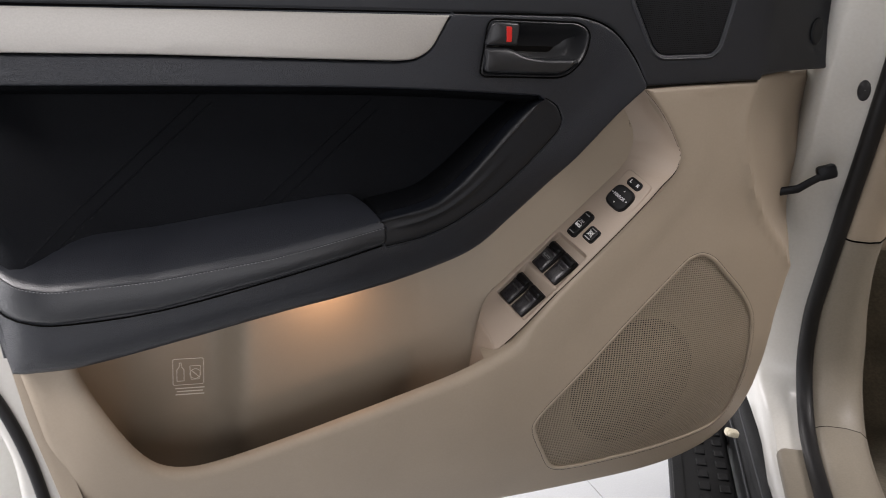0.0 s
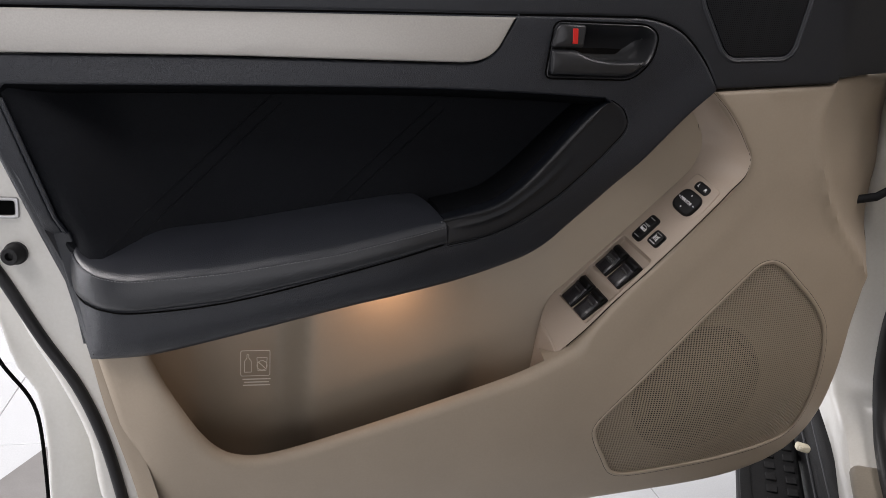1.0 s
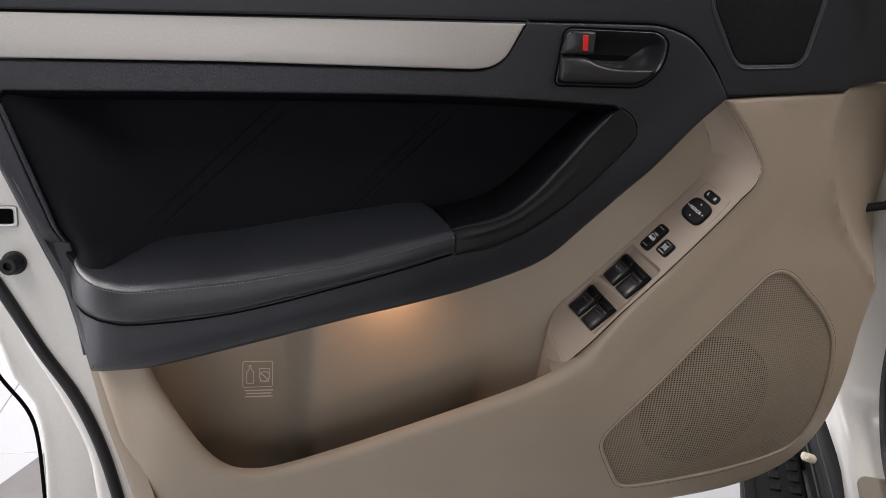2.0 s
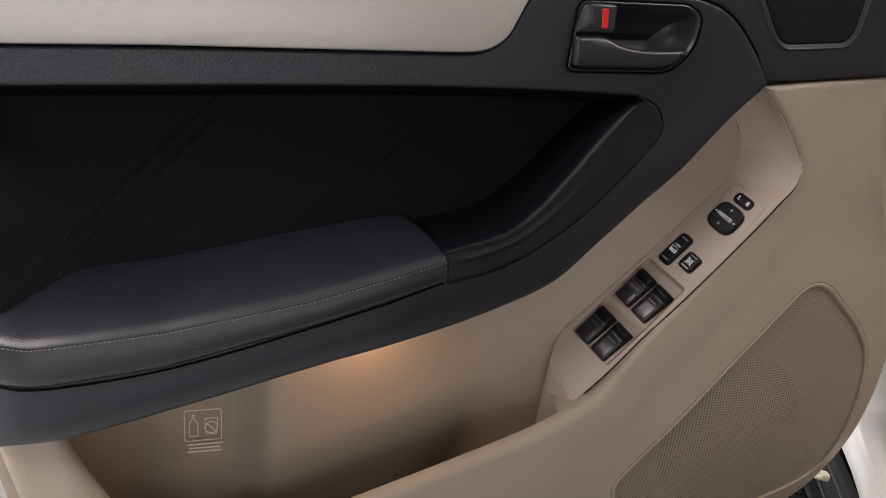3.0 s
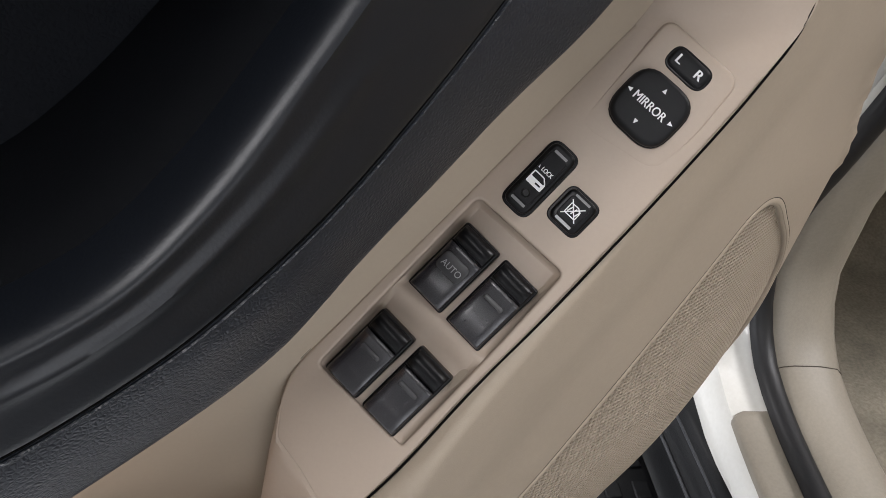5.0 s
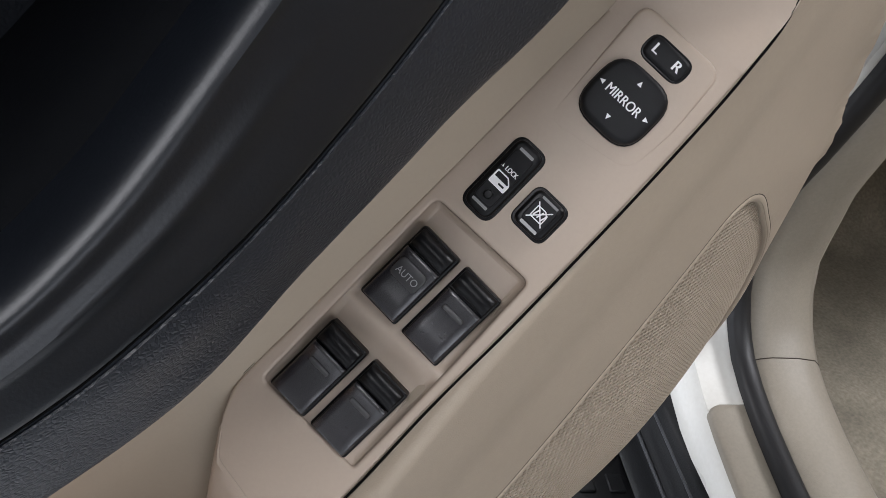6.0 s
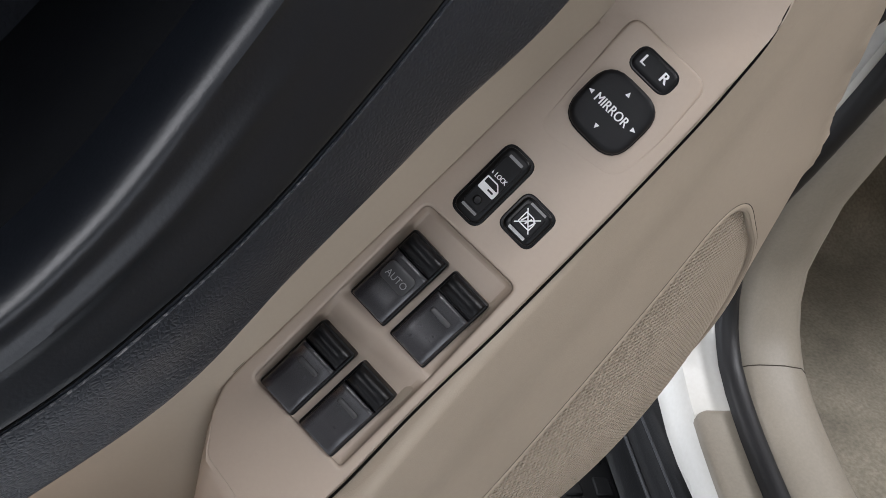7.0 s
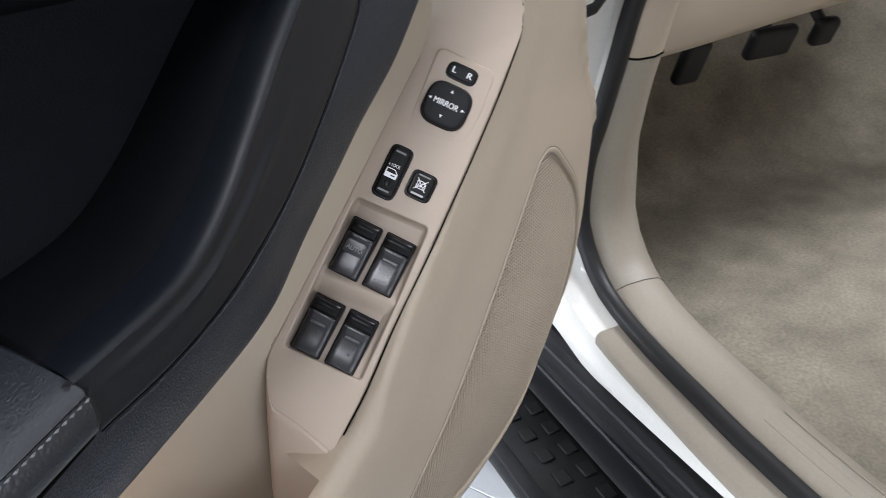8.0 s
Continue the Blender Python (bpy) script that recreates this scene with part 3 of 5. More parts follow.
def armrest():
    """The padded armrest: a leather pad with a stitched edge over a plain front face, its rear corner rounded."""
    path = curve(ARM[::-1], False, 0.007)
    stitch = [(-0.514, 0.925), (-0.506, 0.918), (-0.498, 0.913), (-0.482, 0.908), (-0.454, 0.906), (-0.357, 0.916), (-0.243, 0.936), (-0.136, 0.963), (-0.128, 0.965)]
    low = [(-0.514, 0.8755), (-0.498, 0.8725), (-0.479, 0.8705), (-0.451, 0.8700), (-0.357, 0.8820), (-0.241, 0.9110), (-0.128, 0.9425)]
    back = [(-0.520, 0.930), (-0.446, 0.941), (-0.359, 0.952), (-0.238, 0.975), (-0.175, 0.986), (-0.153, 0.988), (-0.128, 0.982)]
    tops, fronts, seams = [], [], []
    for k, (x, y) in enumerate(path):
        a, b = Vector(path[max(k - 1, 0)]), Vector(path[min(k + 1, len(path) - 1)])
        t = (b - a).normalized()
        n = Vector((t.y, -t.x)) if t.x > 0 else Vector((-t.y, t.x))
        n = Vector((-abs(n.x) if x < -0.43 else n.x, n.y if n.y < 0 else -n.y)).normalized()
        zs, zl = ramp_at(x, stitch), ramp_at(x, low)
        bx = -0.150 + (x + 0.128) * 0.93 if x > -0.44 else -0.440 - ( -0.44 - x) * 0.9
        bx = min(bx, -0.150 + (x + 0.128) * 0.9)
        by, bz = 0.060, ramp_at(bx, back) - 0.0045
        row = []
        for j in range(13):
            u = j / 12
            px, py = bx + (x - bx) * u, by + (y - by) * u
            pz = bz + (zs + 0.0010 - bz) * (u**1.1) + 0.004 * math.sin(u * math.pi)
            if u > 0.95:
                pz -= 0.0006 * ((u - 0.95) / 0.05) ** 2
            row.append(Vector((px, py, pz)))
        row.append(Vector((x + n.x * 0.0012, y + n.y * 0.0012, zs - 0.0022)))
        tops.append(row)
        face = []
        for j in range(9):
            u = j / 8
            z = zs - 0.0022 + (zl + 0.0012 - zs + 0.0022) * u
            bulge = 0.0018 + 0.002 * math.sin(u * math.pi) - (0.003 * max(0, (u - 0.85) / 0.15) ** 2)
            face.append(Vector((x + n.x * bulge, y + n.y * bulge, z)))
        face.append(Vector((x - n.x * 0.012, y - n.y * 0.012, zl + 0.0012)))
        fronts.append(face)
        seams.append(Vector((x + n.x * 0.0030, y + n.y * 0.0030, zs - 0.0028)))
    rest = dpart("armrest", loft("armrest", fronts), LEATHER, "black leather padded armrest")
    dpart("armrest_pad", loft("armrest_pad", tops), LEATHER_PAD, "soft black leather top pad", rest)
    end = [list(tops[0]), [Vector((v.x + 0.004, v.y + 0.004, v.z - 0.004)) for v in tops[0]], [Vector((v.x - 0.002, v.y + 0.012, v.z - 0.03)) for v in tops[0]]]
    dpart("armrest_end", loft("armrest_end", end), LEATHER, "", rest)
    dpart("armrest_front_end", loft("armrest_front_end", [fronts[0], [Vector((v.x + 0.0035, v.y + 0.004, v.z)) for v in fronts[0]]]), LEATHER, "", rest)
    pairs = [(seams[k], seams[k].lerp(seams[k + 1], 0.62)) for k in range(len(seams) - 1)]
    fine = []
    for p, q in zip(seams, seams[1:]):
        m = p.lerp(q, 0.5)
        fine += [(p, p.lerp(m, 0.66)), (m, m.lerp(q, 0.66))]
    tagged(dpart("stitching", stitch_mesh("stitching", fine, 0.0007), THREAD, "fine black stitching", rest), kind="stuff")


def window_trim():
    """The black upper trim with the small speaker at its front."""
    low = curve(SEAM, False)
    edge = low + [(0.239, 1.1255), (0.328, 1.1335), (0.3380, 1.1342), (0.3415, 1.1400), (0.384, 1.1455), (0.400, 1.1470), (0.533, 1.1560), (0.540, 1.20), (0.540, 1.32), (-0.66, 1.30), (-0.645, 1.165)]
    hole = rounded([(0.149, 1.262), (0.155, 1.216), (0.1865, 1.164), (0.197, 1.1565), (0.263, 1.1615), (0.2725, 1.170), (0.284, 1.225), (0.290, 1.262)], [0.004, 0.01, 0.006, 0.006, 0.006, 0.006, 0.02, 0.004], 5)
    hole = ccw(hole)

    def height(a, b):
        return -0.003 - 0.35 * max(0, a - 0.340) + 0.02 * max(0, a - 0.395)

    top = dpart("window_trim", sheet("window_trim", edge, height, 0.004, 0.03, [hole], 0.003, 0.014), TRIM, "black grained upper door trim")
    dpart("tweeter_grille", sheet("tweeter_grille", inset(hole, 0.0005), lambda a, b: -0.004, 0.001, 0.004, step=0.02), MESH_BLACK, "fine black perforated speaker cover", top)
    rim = inset(hole, -0.006)
    rows = [[Vector((a, -(height(a, b) + h), b)) for a, b in inset(rim, d)] for d, h in ((-0.001, -0.001), (0.0, 0.0008), (0.0015, 0.0016), (0.003, 0.0008), (0.004, -0.001))]
    dpart("speaker_rim", loft("speaker_rim", [r + r[:1] for r in rows]), TRIM, "", top)
    cap = [(0.437 + 0.013 * math.cos(x), 1.197 + 0.017 * math.sin(x)) for x in (2 * math.pi * k / 28 for k in range(28))]
    dpart("screw_cap", sheet("screw_cap", cap, lambda a, b: height(a, b) + 0.003, 0.003, 0.006, step=0.006), BLACK_SOFT, "round black cap", top)


CREASE_LINE = [(0.60, 0.66), (0.86, 0.50), (0.917, 0.446), (0.957, 0.396), (1.003, 0.357), (1.053, 0.334), (1.094, 0.328), (1.14, 0.336)]


def lower_height(a, b):
    """The beige lower panel: bowed back towards the hinge and the bottom, and folded back beyond the crease by the hinge."""
    bow = ramp_at(b, [(0.62, 0.867), (0.92, 0.593)]) * (1 - 0.75 * smooth(b, 0.93, 1.06))
    y = 0.002 + bow * max(0.0, a - 0.173) ** 2 + 1.225 * max(0.0, 0.796 - b) ** 2
    over = a - ramp_at(b, CREASE_LINE)
    y += 0.45 * max(0.0, over) + 0.22 * max(0.0, over - 0.095) - 0.003 * smooth(over, -0.012, 0.0) * (1 - smooth(over, 0.0, 0.02))
    if a > 0.0:
        y += 0.0024 * smooth(gap(a, b, BEZEL_LINE), 0.030, 0.062) * smooth(a, 0.0, 0.12)
    if a < -0.40:
        y += 0.25 * (-0.40 - a) * smooth(-a, 0.40, 0.47)
    return -y


LIP = [(0.045, 0.8085), (0.027, 0.7985), (0.007, 0.7875), (-0.027, 0.7722), (-0.096, 0.7475), (-0.164, 0.7235), (-0.231, 0.700), (-0.296, 0.679), (-0.328, 0.6735), (-0.356, 0.679), (-0.377, 0.696), (-0.399, 0.729), (-0.436, 0.799), (-0.447, 0.832)]
BEZEL_SIDE = [(0.1820, 1.1172), (0.2005, 1.0985), (0.2185, 1.0765), (0.2315, 1.0555), (0.2370, 1.0450), (0.2370, 1.0338), (0.2315, 1.0206), (0.2215, 1.0058), (0.2045, 0.9880), (0.1885, 0.9710), (0.1685, 0.9495), (0.1460, 0.9225), (0.1205, 0.8965), (0.089, 0.8620), (0.048, 0.8112)]
BEZEL_LINE = [Vector(q) for q in BEZEL_SIDE]
SPEAKER = curve([(0.0895, 0.696), (0.100, 0.716), (0.134, 0.757), (0.199, 0.830), (0.266, 0.8965), (0.281, 0.9085), (0.297, 0.9125), (0.317, 0.906), (0.345, 0.884), (0.380, 0.855), (0.411, 0.820), (0.423, 0.785), (0.431, 0.715), (0.426, 0.660), (0.410, 0.640), (0.380, 0.633), (0.310, 0.628), (0.220, 0.621), (0.150, 0.6135), (0.130, 0.620), (0.110, 0.650), (0.093, 0.680)], True, 0.005)


def lower_edge(a, b):
    """Radius of the rolled edge: tight along the switch panel and under the black trim, full elsewhere."""
    return 0.013 - 0.0075 * smooth(a, 0.03, 0.07) * smooth(b, 0.80, 0.84) * (1 - 0.6 * smooth(a, 0.40, 0.45))


def lattice(name, outline, height, pitch, rise, hole, deep):
    """A plate with small holes right through it, in close columns: each cell is a ring round an eight-sided hole with its walls."""
    poly = ccw(list(outline))
    xs, ys = [q[0] for q in poly], [q[1] for q in poly]
    corners, verts, faces = {}, [], []

    def point(a, b, h):
        verts.append((a, -(height(a, b) + h), b))
        return len(verts) - 1

    def grid(i, j):
        """Corners and middles of the cells' sides, shared by neighbours."""
        if (i, j) not in corners:
            corners[i, j] = point(min(xs) + i * pitch / 2, min(ys) + j * rise / 2, 0.0)
        return corners[i, j]

    for i in range(int((max(xs) - min(xs)) / pitch)):
        for j in range(int((max(ys) - min(ys)) / rise)):
            a, b = min(xs) + (i + 0.5) * pitch, min(ys) + (j + 0.5) * rise
            if not inside(a, b, poly):
                continue
            rim = [grid(2 * i + 1 + dx, 2 * j + 1 + dy) for dx, dy in ((1, 0), (1, 1), (0, 1), (-1, 1), (-1, 0), (-1, -1), (0, -1), (1, -1))]
            top = [point(a + hole * math.cos(k * math.pi / 4), b + hole * rise / pitch * math.sin(k * math.pi / 4), -0.0001) for k in range(8)]
            foot = [point(a + hole * 0.9 * math.cos(k * math.pi / 4), b + hole * 0.9 * rise / pitch * math.sin(k * math.pi / 4), -deep) for k in range(8)]
            for k in range(8):
                n = (k + 1) % 8
                faces.append((rim[k], rim[n], top[n], top[k]))
                faces.append((top[k], top[n], foot[n], foot[k]))
    me = bpy.data.meshes.new(name)
    me.from_pydata(verts, [], faces)
    me.update()
    return me


def lower_panel():
    edge = curve(LIP, False)[::-1]
    edge = [(-0.497, 0.838)] + edge + curve(BEZEL_SIDE, False)[::-1] + [(0.239, 1.1235), (0.328, 1.1315), (0.3390, 1.1322), (0.3425, 1.1380), (0.384, 1.1435), (0.400, 1.1450), (0.547, 1.1550)]
    edge += curve([(0.5480, 1.135), (0.5490, 1.094), (0.525, 1.018), (0.499, 0.940), (0.487, 0.870), (0.480, 0.805), (0.482, 0.720), (0.484, 0.664), (0.473, 0.620), (0.438, 0.591), (0.369, 0.578), (0.212, 0.571), (0.100, 0.556), (-0.10, 0.540), (-0.30, 0.534), (-0.410, 0.540)], False, 0.01)
    edge += [(-0.440, 0.570), (-0.456, 0.640), (-0.478, 0.720), (-0.4965, 0.800)]
    hole = ccw(list(SPEAKER))
    panel = dpart("lower_panel", sheet("lower_panel", edge, lower_height, lower_edge, lambda a, b: 0.014 if b > 0.66 and -0.46 < a < 0.015 else 0.05, [inset(hole, 0.0012)], 0.0015, 0.009), BEIGE, "beige lower door panel with a long pocket")
    # black tube added for the shade in the slot behind the hinge edge
    slot_line = curve([(0.4900, 0.868), (0.4955, 0.900), (0.5040, 0.940), (0.5120, 0.968)], False, 0.01)
    dpart("hinge_slot_shade", tube("hinge_slot_shade", [(a + 0.003, 0.024 - lower_height(a, b), b) for a, b in slot_line], 0.009, 10), RUBBER, "black tube added for the shaded slot behind the hinge edge", panel)
    # narrow flange along the rear edge
    line = curve([(-0.498, 0.832), (-0.489, 0.790), (-0.478, 0.738), (-0.463, 0.686), (-0.449, 0.635), (-0.436, 0.570)], False, 0.02)
    flange = [[Vector((a + 0.012, 0.030, b)), Vector((a - 0.003, 0.031, b)), Vector((a - 0.0105, 0.034, b)), Vector((a - 0.0125, 0.040, b)), Vector((a - 0.0125, 0.056, b))] for a, b in line]
    dpart("rear_flange", loft("rear_flange", flange), BEIGE, "", panel)
    # rolled bead round the speaker
    rows = [[Vector((a, -(lower_height(a, b) + h), b)) for a, b in inset(inset(hole, -0.0012), d)] for d, h in ((-0.0035, -0.0006), (-0.0022, 0.0004), (-0.0008, 0.0008), (0.0006, 0.0004), (0.0016, -0.0012), (0.0022, -0.004))]
    dpart("speaker_joint", tube("speaker_joint", [(a, -(lower_height(a, b) - 0.0004), b) for a, b in inset(hole, -0.0042) + inset(hole, -0.0042)[:1]], 0.00055, 6, up=(0.3, 1, 0.2)), GROOVE, "", panel)
    dpart("speaker_bead", loft("speaker_bead", [r + r[:1] for r in rows]), BEIGE, "", panel)

    def dome(a, b):
        return lower_height(a, b) - 0.0030 + 0.0025 * math.exp(-(((a - 0.27) / 0.1) ** 2 + ((b - 0.74) / 0.09) ** 2))

    dpart("speaker_grille", lattice("speaker_grille", inset(hole, -0.003), dome, 0.0037, 0.0030, 0.00156, 0.0012), BEIGE, "beige perforated speaker grille", panel)
    # a backing close behind the grille, open over the sunken cone
    mid, wide = (0.225, 0.740), 0.093
    round_hole = [(mid[0] + wide * math.cos(x), mid[1] + wide * math.sin(x)) for x in (2 * math.pi * k / 48 for k in range(48))]
    back = inset(ccw(list(SPEAKER)), -0.004)
    round_hole = [q if inside(*q, inset(ccw(list(SPEAKER)), 0.004)) else None for q in round_hole]
    reach = inset(ccw(list(SPEAKER)), 0.004)
    kept = [q or min(reach, key=lambda p, k=k: (p[0] - mid[0] - wide * math.cos(2 * math.pi * k / 48)) ** 2 + (p[1] - mid[1] - wide * math.sin(2 * math.pi * k / 48)) ** 2) for k, q in enumerate(round_hole)]
    kept = [q for k, q in enumerate(kept) if q != kept[k - 1]]
    dpart("speaker_backing", sheet("speaker_backing", back, lambda a, b: dome(a, b) - 0.0016, 0.0004, 0.004, [kept], 0.0008, 0.02), SPEAKER_BACK, "", panel)
    cone = [[Vector((mid[0] + r * math.cos(x), d - lower_height(mid[0] + r * math.cos(x), mid[1] + r * math.sin(x)), mid[1] + r * math.sin(x))) for x in (2 * math.pi * k / 40 for k in range(41))] for r, d in ((0.105, 0.012), (0.085, 0.014), (0.05, 0.020), (0.022, 0.026), (0.001, 0.026))]
    dpart("speaker_cone", loft("speaker_cone", cone), RUBBER, "dark speaker cone behind the grille", panel)


POCKET = material("beige_pocket_plastic", (0.385, 0.322, 0.248), 0.5, grain=0.05, grain_size=1400, blotch=0.03, spec=0.35, mottle=0.03)
# the pocket's deep shade is put into this floor's dark brown
POCKET_FLOOR_SHADE = material("shade_brown_pocket_floor", (0.022, 0.018, 0.014), 0.85, blotch=0.15, spec=0.2)
GROOVE = material("brown_groove", (0.05, 0.04, 0.03), 0.9)
SPEAKER_BACK = material("brown_speaker_cavity", (0.20, 0.165, 0.124), 0.9)


def pocket():
    """The back wall and floor of the door pocket."""
    edge = [(-0.425, 0.555), (0.10, 0.62), (0.33, 1.00), (0.28, 1.13), (0.16, 1.13), (-0.02, 0.99), (-0.10, 0.94), (-0.478, 0.87), (-0.455, 0.74)]

    def height(a, b):
        y = ramp_at(a, [(-0.30, 0.100), (-0.05, 0.097), (0.00, 0.084), (0.0325, 0.0709), (0.0555, 0.0671), (0.088, 0.0618), (0.132, 0.0551), (0.186, 0.0473), (0.25, 0.040), (0.33, 0.03)])
        if a < -0.265:
            y += 0.030 * smooth(-a, 0.255, 0.30) * (1 - smooth(-a, 0.40, 0.47)) - 0.06 * smooth(-a, 0.39, 0.49)
        if a < 0.0:
            y += 0.30 * max(0.0, 0.735 + 0.33 * (a + 0.2) - b) * smooth(-a, 0.0, 0.06)
        return -min(y, 0.136)

    wall = dpart("pocket_wall", sheet("pocket_wall", edge, height, 0.001, 0.004, step=0.012), POCKET, "smooth beige pocket back wall")
    rows = []
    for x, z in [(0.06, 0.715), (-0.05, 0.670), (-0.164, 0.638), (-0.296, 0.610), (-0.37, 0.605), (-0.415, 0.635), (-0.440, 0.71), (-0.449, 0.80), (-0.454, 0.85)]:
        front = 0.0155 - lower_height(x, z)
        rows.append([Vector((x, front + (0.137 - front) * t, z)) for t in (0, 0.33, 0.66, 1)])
    dpart("pocket_floor", loft("pocket_floor", rows), POCKET_FLOOR_SHADE, "pocket floor coloured dark for the shade", wall)
    return wall


room()
black_trim()
grip()
recess_insert()
tagged(dpart("insert_stitching", stitch_mesh("insert_stitching", stitches, 0.0006), DULL_THREAD, "fine black stitching"), kind="stuff")
silver_strip()
handle()
armrest()
window_trim()
lower_panel()
wall = pocket()

# ---- switch panel: its own plane, a along the row of switches, b away from the lower panel, h off the surface ----
LEDGE_U, LEDGE_B, LEDGE_N = Vector((0.63367, 0.0, 0.77360)), Vector((-0.41872, 0.84085, 0.34298)), Vector((-0.65048, -0.54126, 0.53283))
LEDGE = Matrix.Translation((0.0587, 0.0219, 0.8371)) @ Matrix((LEDGE_U, LEDGE_B, LEDGE_N)).transposed().to_4x4()
TILT_ROW = -6.0


def ledge_height(a, b):
    return 0.0


def on_ledge(u, v, turn=0.0, h=0.0):
    """A place on the switch panel, in millimetres along and across."""
    return LEDGE @ pose(u / 1000, -v / 1000, h, 0, 0, TILT_ROW + turn)


WELL = rounded([(0.0056, 0.0494), (0.0006, -0.0044), (0.054, -0.0096), (0.1086, -0.0134), (0.1124, 0.0382), (0.058, 0.0440)], [0.003, 0.002, 0.02, 0.004, 0.004, 0.02], 6)


def well_floor(a, b):
    """Depth of the well: two ramps down from the near end, parted by a crest."""
    s = (a - 0.056 * (b - 0.018)) * 1000
    return ramp_at(s, [(0, -0.0028), (42, -0.0068), (46, -0.0066), (55.0, -0.0014), (56.2, -0.0012), (57.4, -0.0016), (60, -0.0036), (98, -0.0074), (110, -0.0072)])


def switch_panel():
    edge = [(-0.049, -0.0030), (-0.006, -0.0095), (0.040, -0.0130), (0.086, -0.0182), (0.122, -0.0215), (0.155, -0.0243), (0.187, -0.0265), (0.212, -0.0279), (0.2315, -0.0280), (0.2330, -0.0240), (0.2280, 0.001), (0.2230, 0.0262), (0.2200, 0.0300), (0.140, 0.0398), (0.096, 0.0450), (0.060, 0.0500), (0.030, 0.0535), (-0.003, 0.0572), (-0.018, 0.0535), (-0.0325, 0.0425)]
    edge = curve(edge[:-1], False, 0.004) + curve([(-0.018, 0.0535), (-0.0275, 0.0475), (-0.0335, 0.0435), (-0.0360, 0.0360), (-0.0385, 0.0260), (-0.0440, 0.0110)], False, 0.003)

    def roll(a, b):
        return 0.0007 + 0.0009 * smooth(a, -0.03, 0.0)

    ob = dpart("switch_panel", sheet("switch_panel", edge, ledge_height, roll, 0.016, [WELL], 0.0016, 0.005, LEDGE), BEIGE_SMOOTH, "smooth beige switch panel with a sunken well")
    # walls of the well, rounded into its floor
    dense = ccw([tuple(Vector(p).lerp(Vector(q), k / 6)) for p, q in zip(WELL, WELL[1:] + WELL[:1]) for k in range(6)])
    rows = []
    for d, t in ((0.0002, 0.0), (0.0006, 0.35), (0.0011, 0.62), (0.0017, 0.82), (0.0024, 0.95), (0.0032, 1.0)):
        rows.append([LEDGE @ Vector((a, b, -0.0013 + t * (well_floor(a, b) + 0.0013))) for a, b in inset(dense, d)])
    dpart("well_wall", loft("well_wall", [r + r[:1] for r in rows]), BEIGE_SMOOTH, "", ob)
    dpart("well_floor", sheet("well_floor", inset(dense, 0.0031), well_floor, 0.0001, 0.002, step=0.0024, place=LEDGE), BEIGE_SMOOTH, "", ob)
    # raised pad under the mirror switches, growing out of the panel towards the front
    pad = rounded([(0.166, 0.0225), (0.169, -0.0165), (0.192, -0.0212), (0.2225, -0.0217), (0.2270, 0.0205)], 0.007, 5)
    dpart("mirror_pad", sheet("mirror_pad", pad, lambda a, b: 0.00004 + 0.0018 * smooth(a, 0.170, 0.220), lambda a, b: 0.0002 + 0.0016 * smooth(a, 0.172, 0.215), 0.003, step=0.005, place=LEDGE), BEIGE_SMOOTH, "", ob)
    # the front end curls up to meet the black trim
    outer = curve([LEDGE @ Vector((0.2275, -0.0279, 0.00012)), LEDGE @ Vector((0.2345, -0.0282, 0.00012)), (0.2306, -0.0012, 1.0205), (0.2362, -0.001, 1.0340), (0.2362, -0.001, 1.0450), (0.2308, -0.0005, 1.0555), (0.2178, 0.0, 1.0766), (0.1998, 0.001, 1.0986), (0.1803, 0.003, 1.1170), (0.1640, 0.012, 1.134)], False, 0.004)
    inner = curve([LEDGE @ Vector((0.2155, 0.0305, 0.00012)), LEDGE @ Vector((0.2225, 0.0302, 0.00012)), (0.1925, 0.0475, 1.031), (0.1965, 0.0475, 1.0475), (0.1955, 0.0475, 1.061), (0.1905, 0.047, 1.077), (0.1810, 0.046, 1.091), (0.1650, 0.046, 1.111), (0.1500, 0.045, 1.131)], False, 0.004)
    rows = []
    for k in range(41):
        t = k / 40
        o, i = Vector(outer[round(t * (len(outer) - 1))]), Vector(inner[round(t * (len(inner) - 1))])
        sag = 0.010 * smooth(t, 0.12, 0.55)
        rows.append([o + Vector((0.0006, -0.001, 0)) * smooth(t, 0.1, 0.25), *[o.lerp(i, s) + Vector((sag * math.sin(s * math.pi), sag * 0.5 * math.sin(s * math.pi), 0)) for s in (0.0, 0.08, 0.2, 0.35, 0.5, 0.65, 0.8, 0.92, 1.0)]])
    dpart("panel_nose", loft("panel_nose", rows), BEIGE_SMOOTH, "", ob)
    # end face that drops into the pocket below a crisp crease
    rows = []
    for u, v in ((-0.0485, 0.0010), (-0.0470, -0.0040), (-0.0440, -0.0110), (-0.0385, -0.0260), (-0.0360, -0.0360), (-0.0340, -0.0425), (-0.0300, -0.0455), (-0.0180, -0.0520)):
        top = LEDGE @ Vector((u, -v, -0.0006))
        rows.append([top + LEDGE_U * 0.0012, top, top + Vector((-0.0016, -0.0004, -0.0012)), top + Vector((-0.0030, 0.0, -0.006)), top + Vector((-0.0060, 0.001, -0.030)), top + Vector((-0.011, 0.003, -0.085))])
    dpart("panel_end", loft("panel_end", rows), BEIGE_SMOOTH, "", ob)


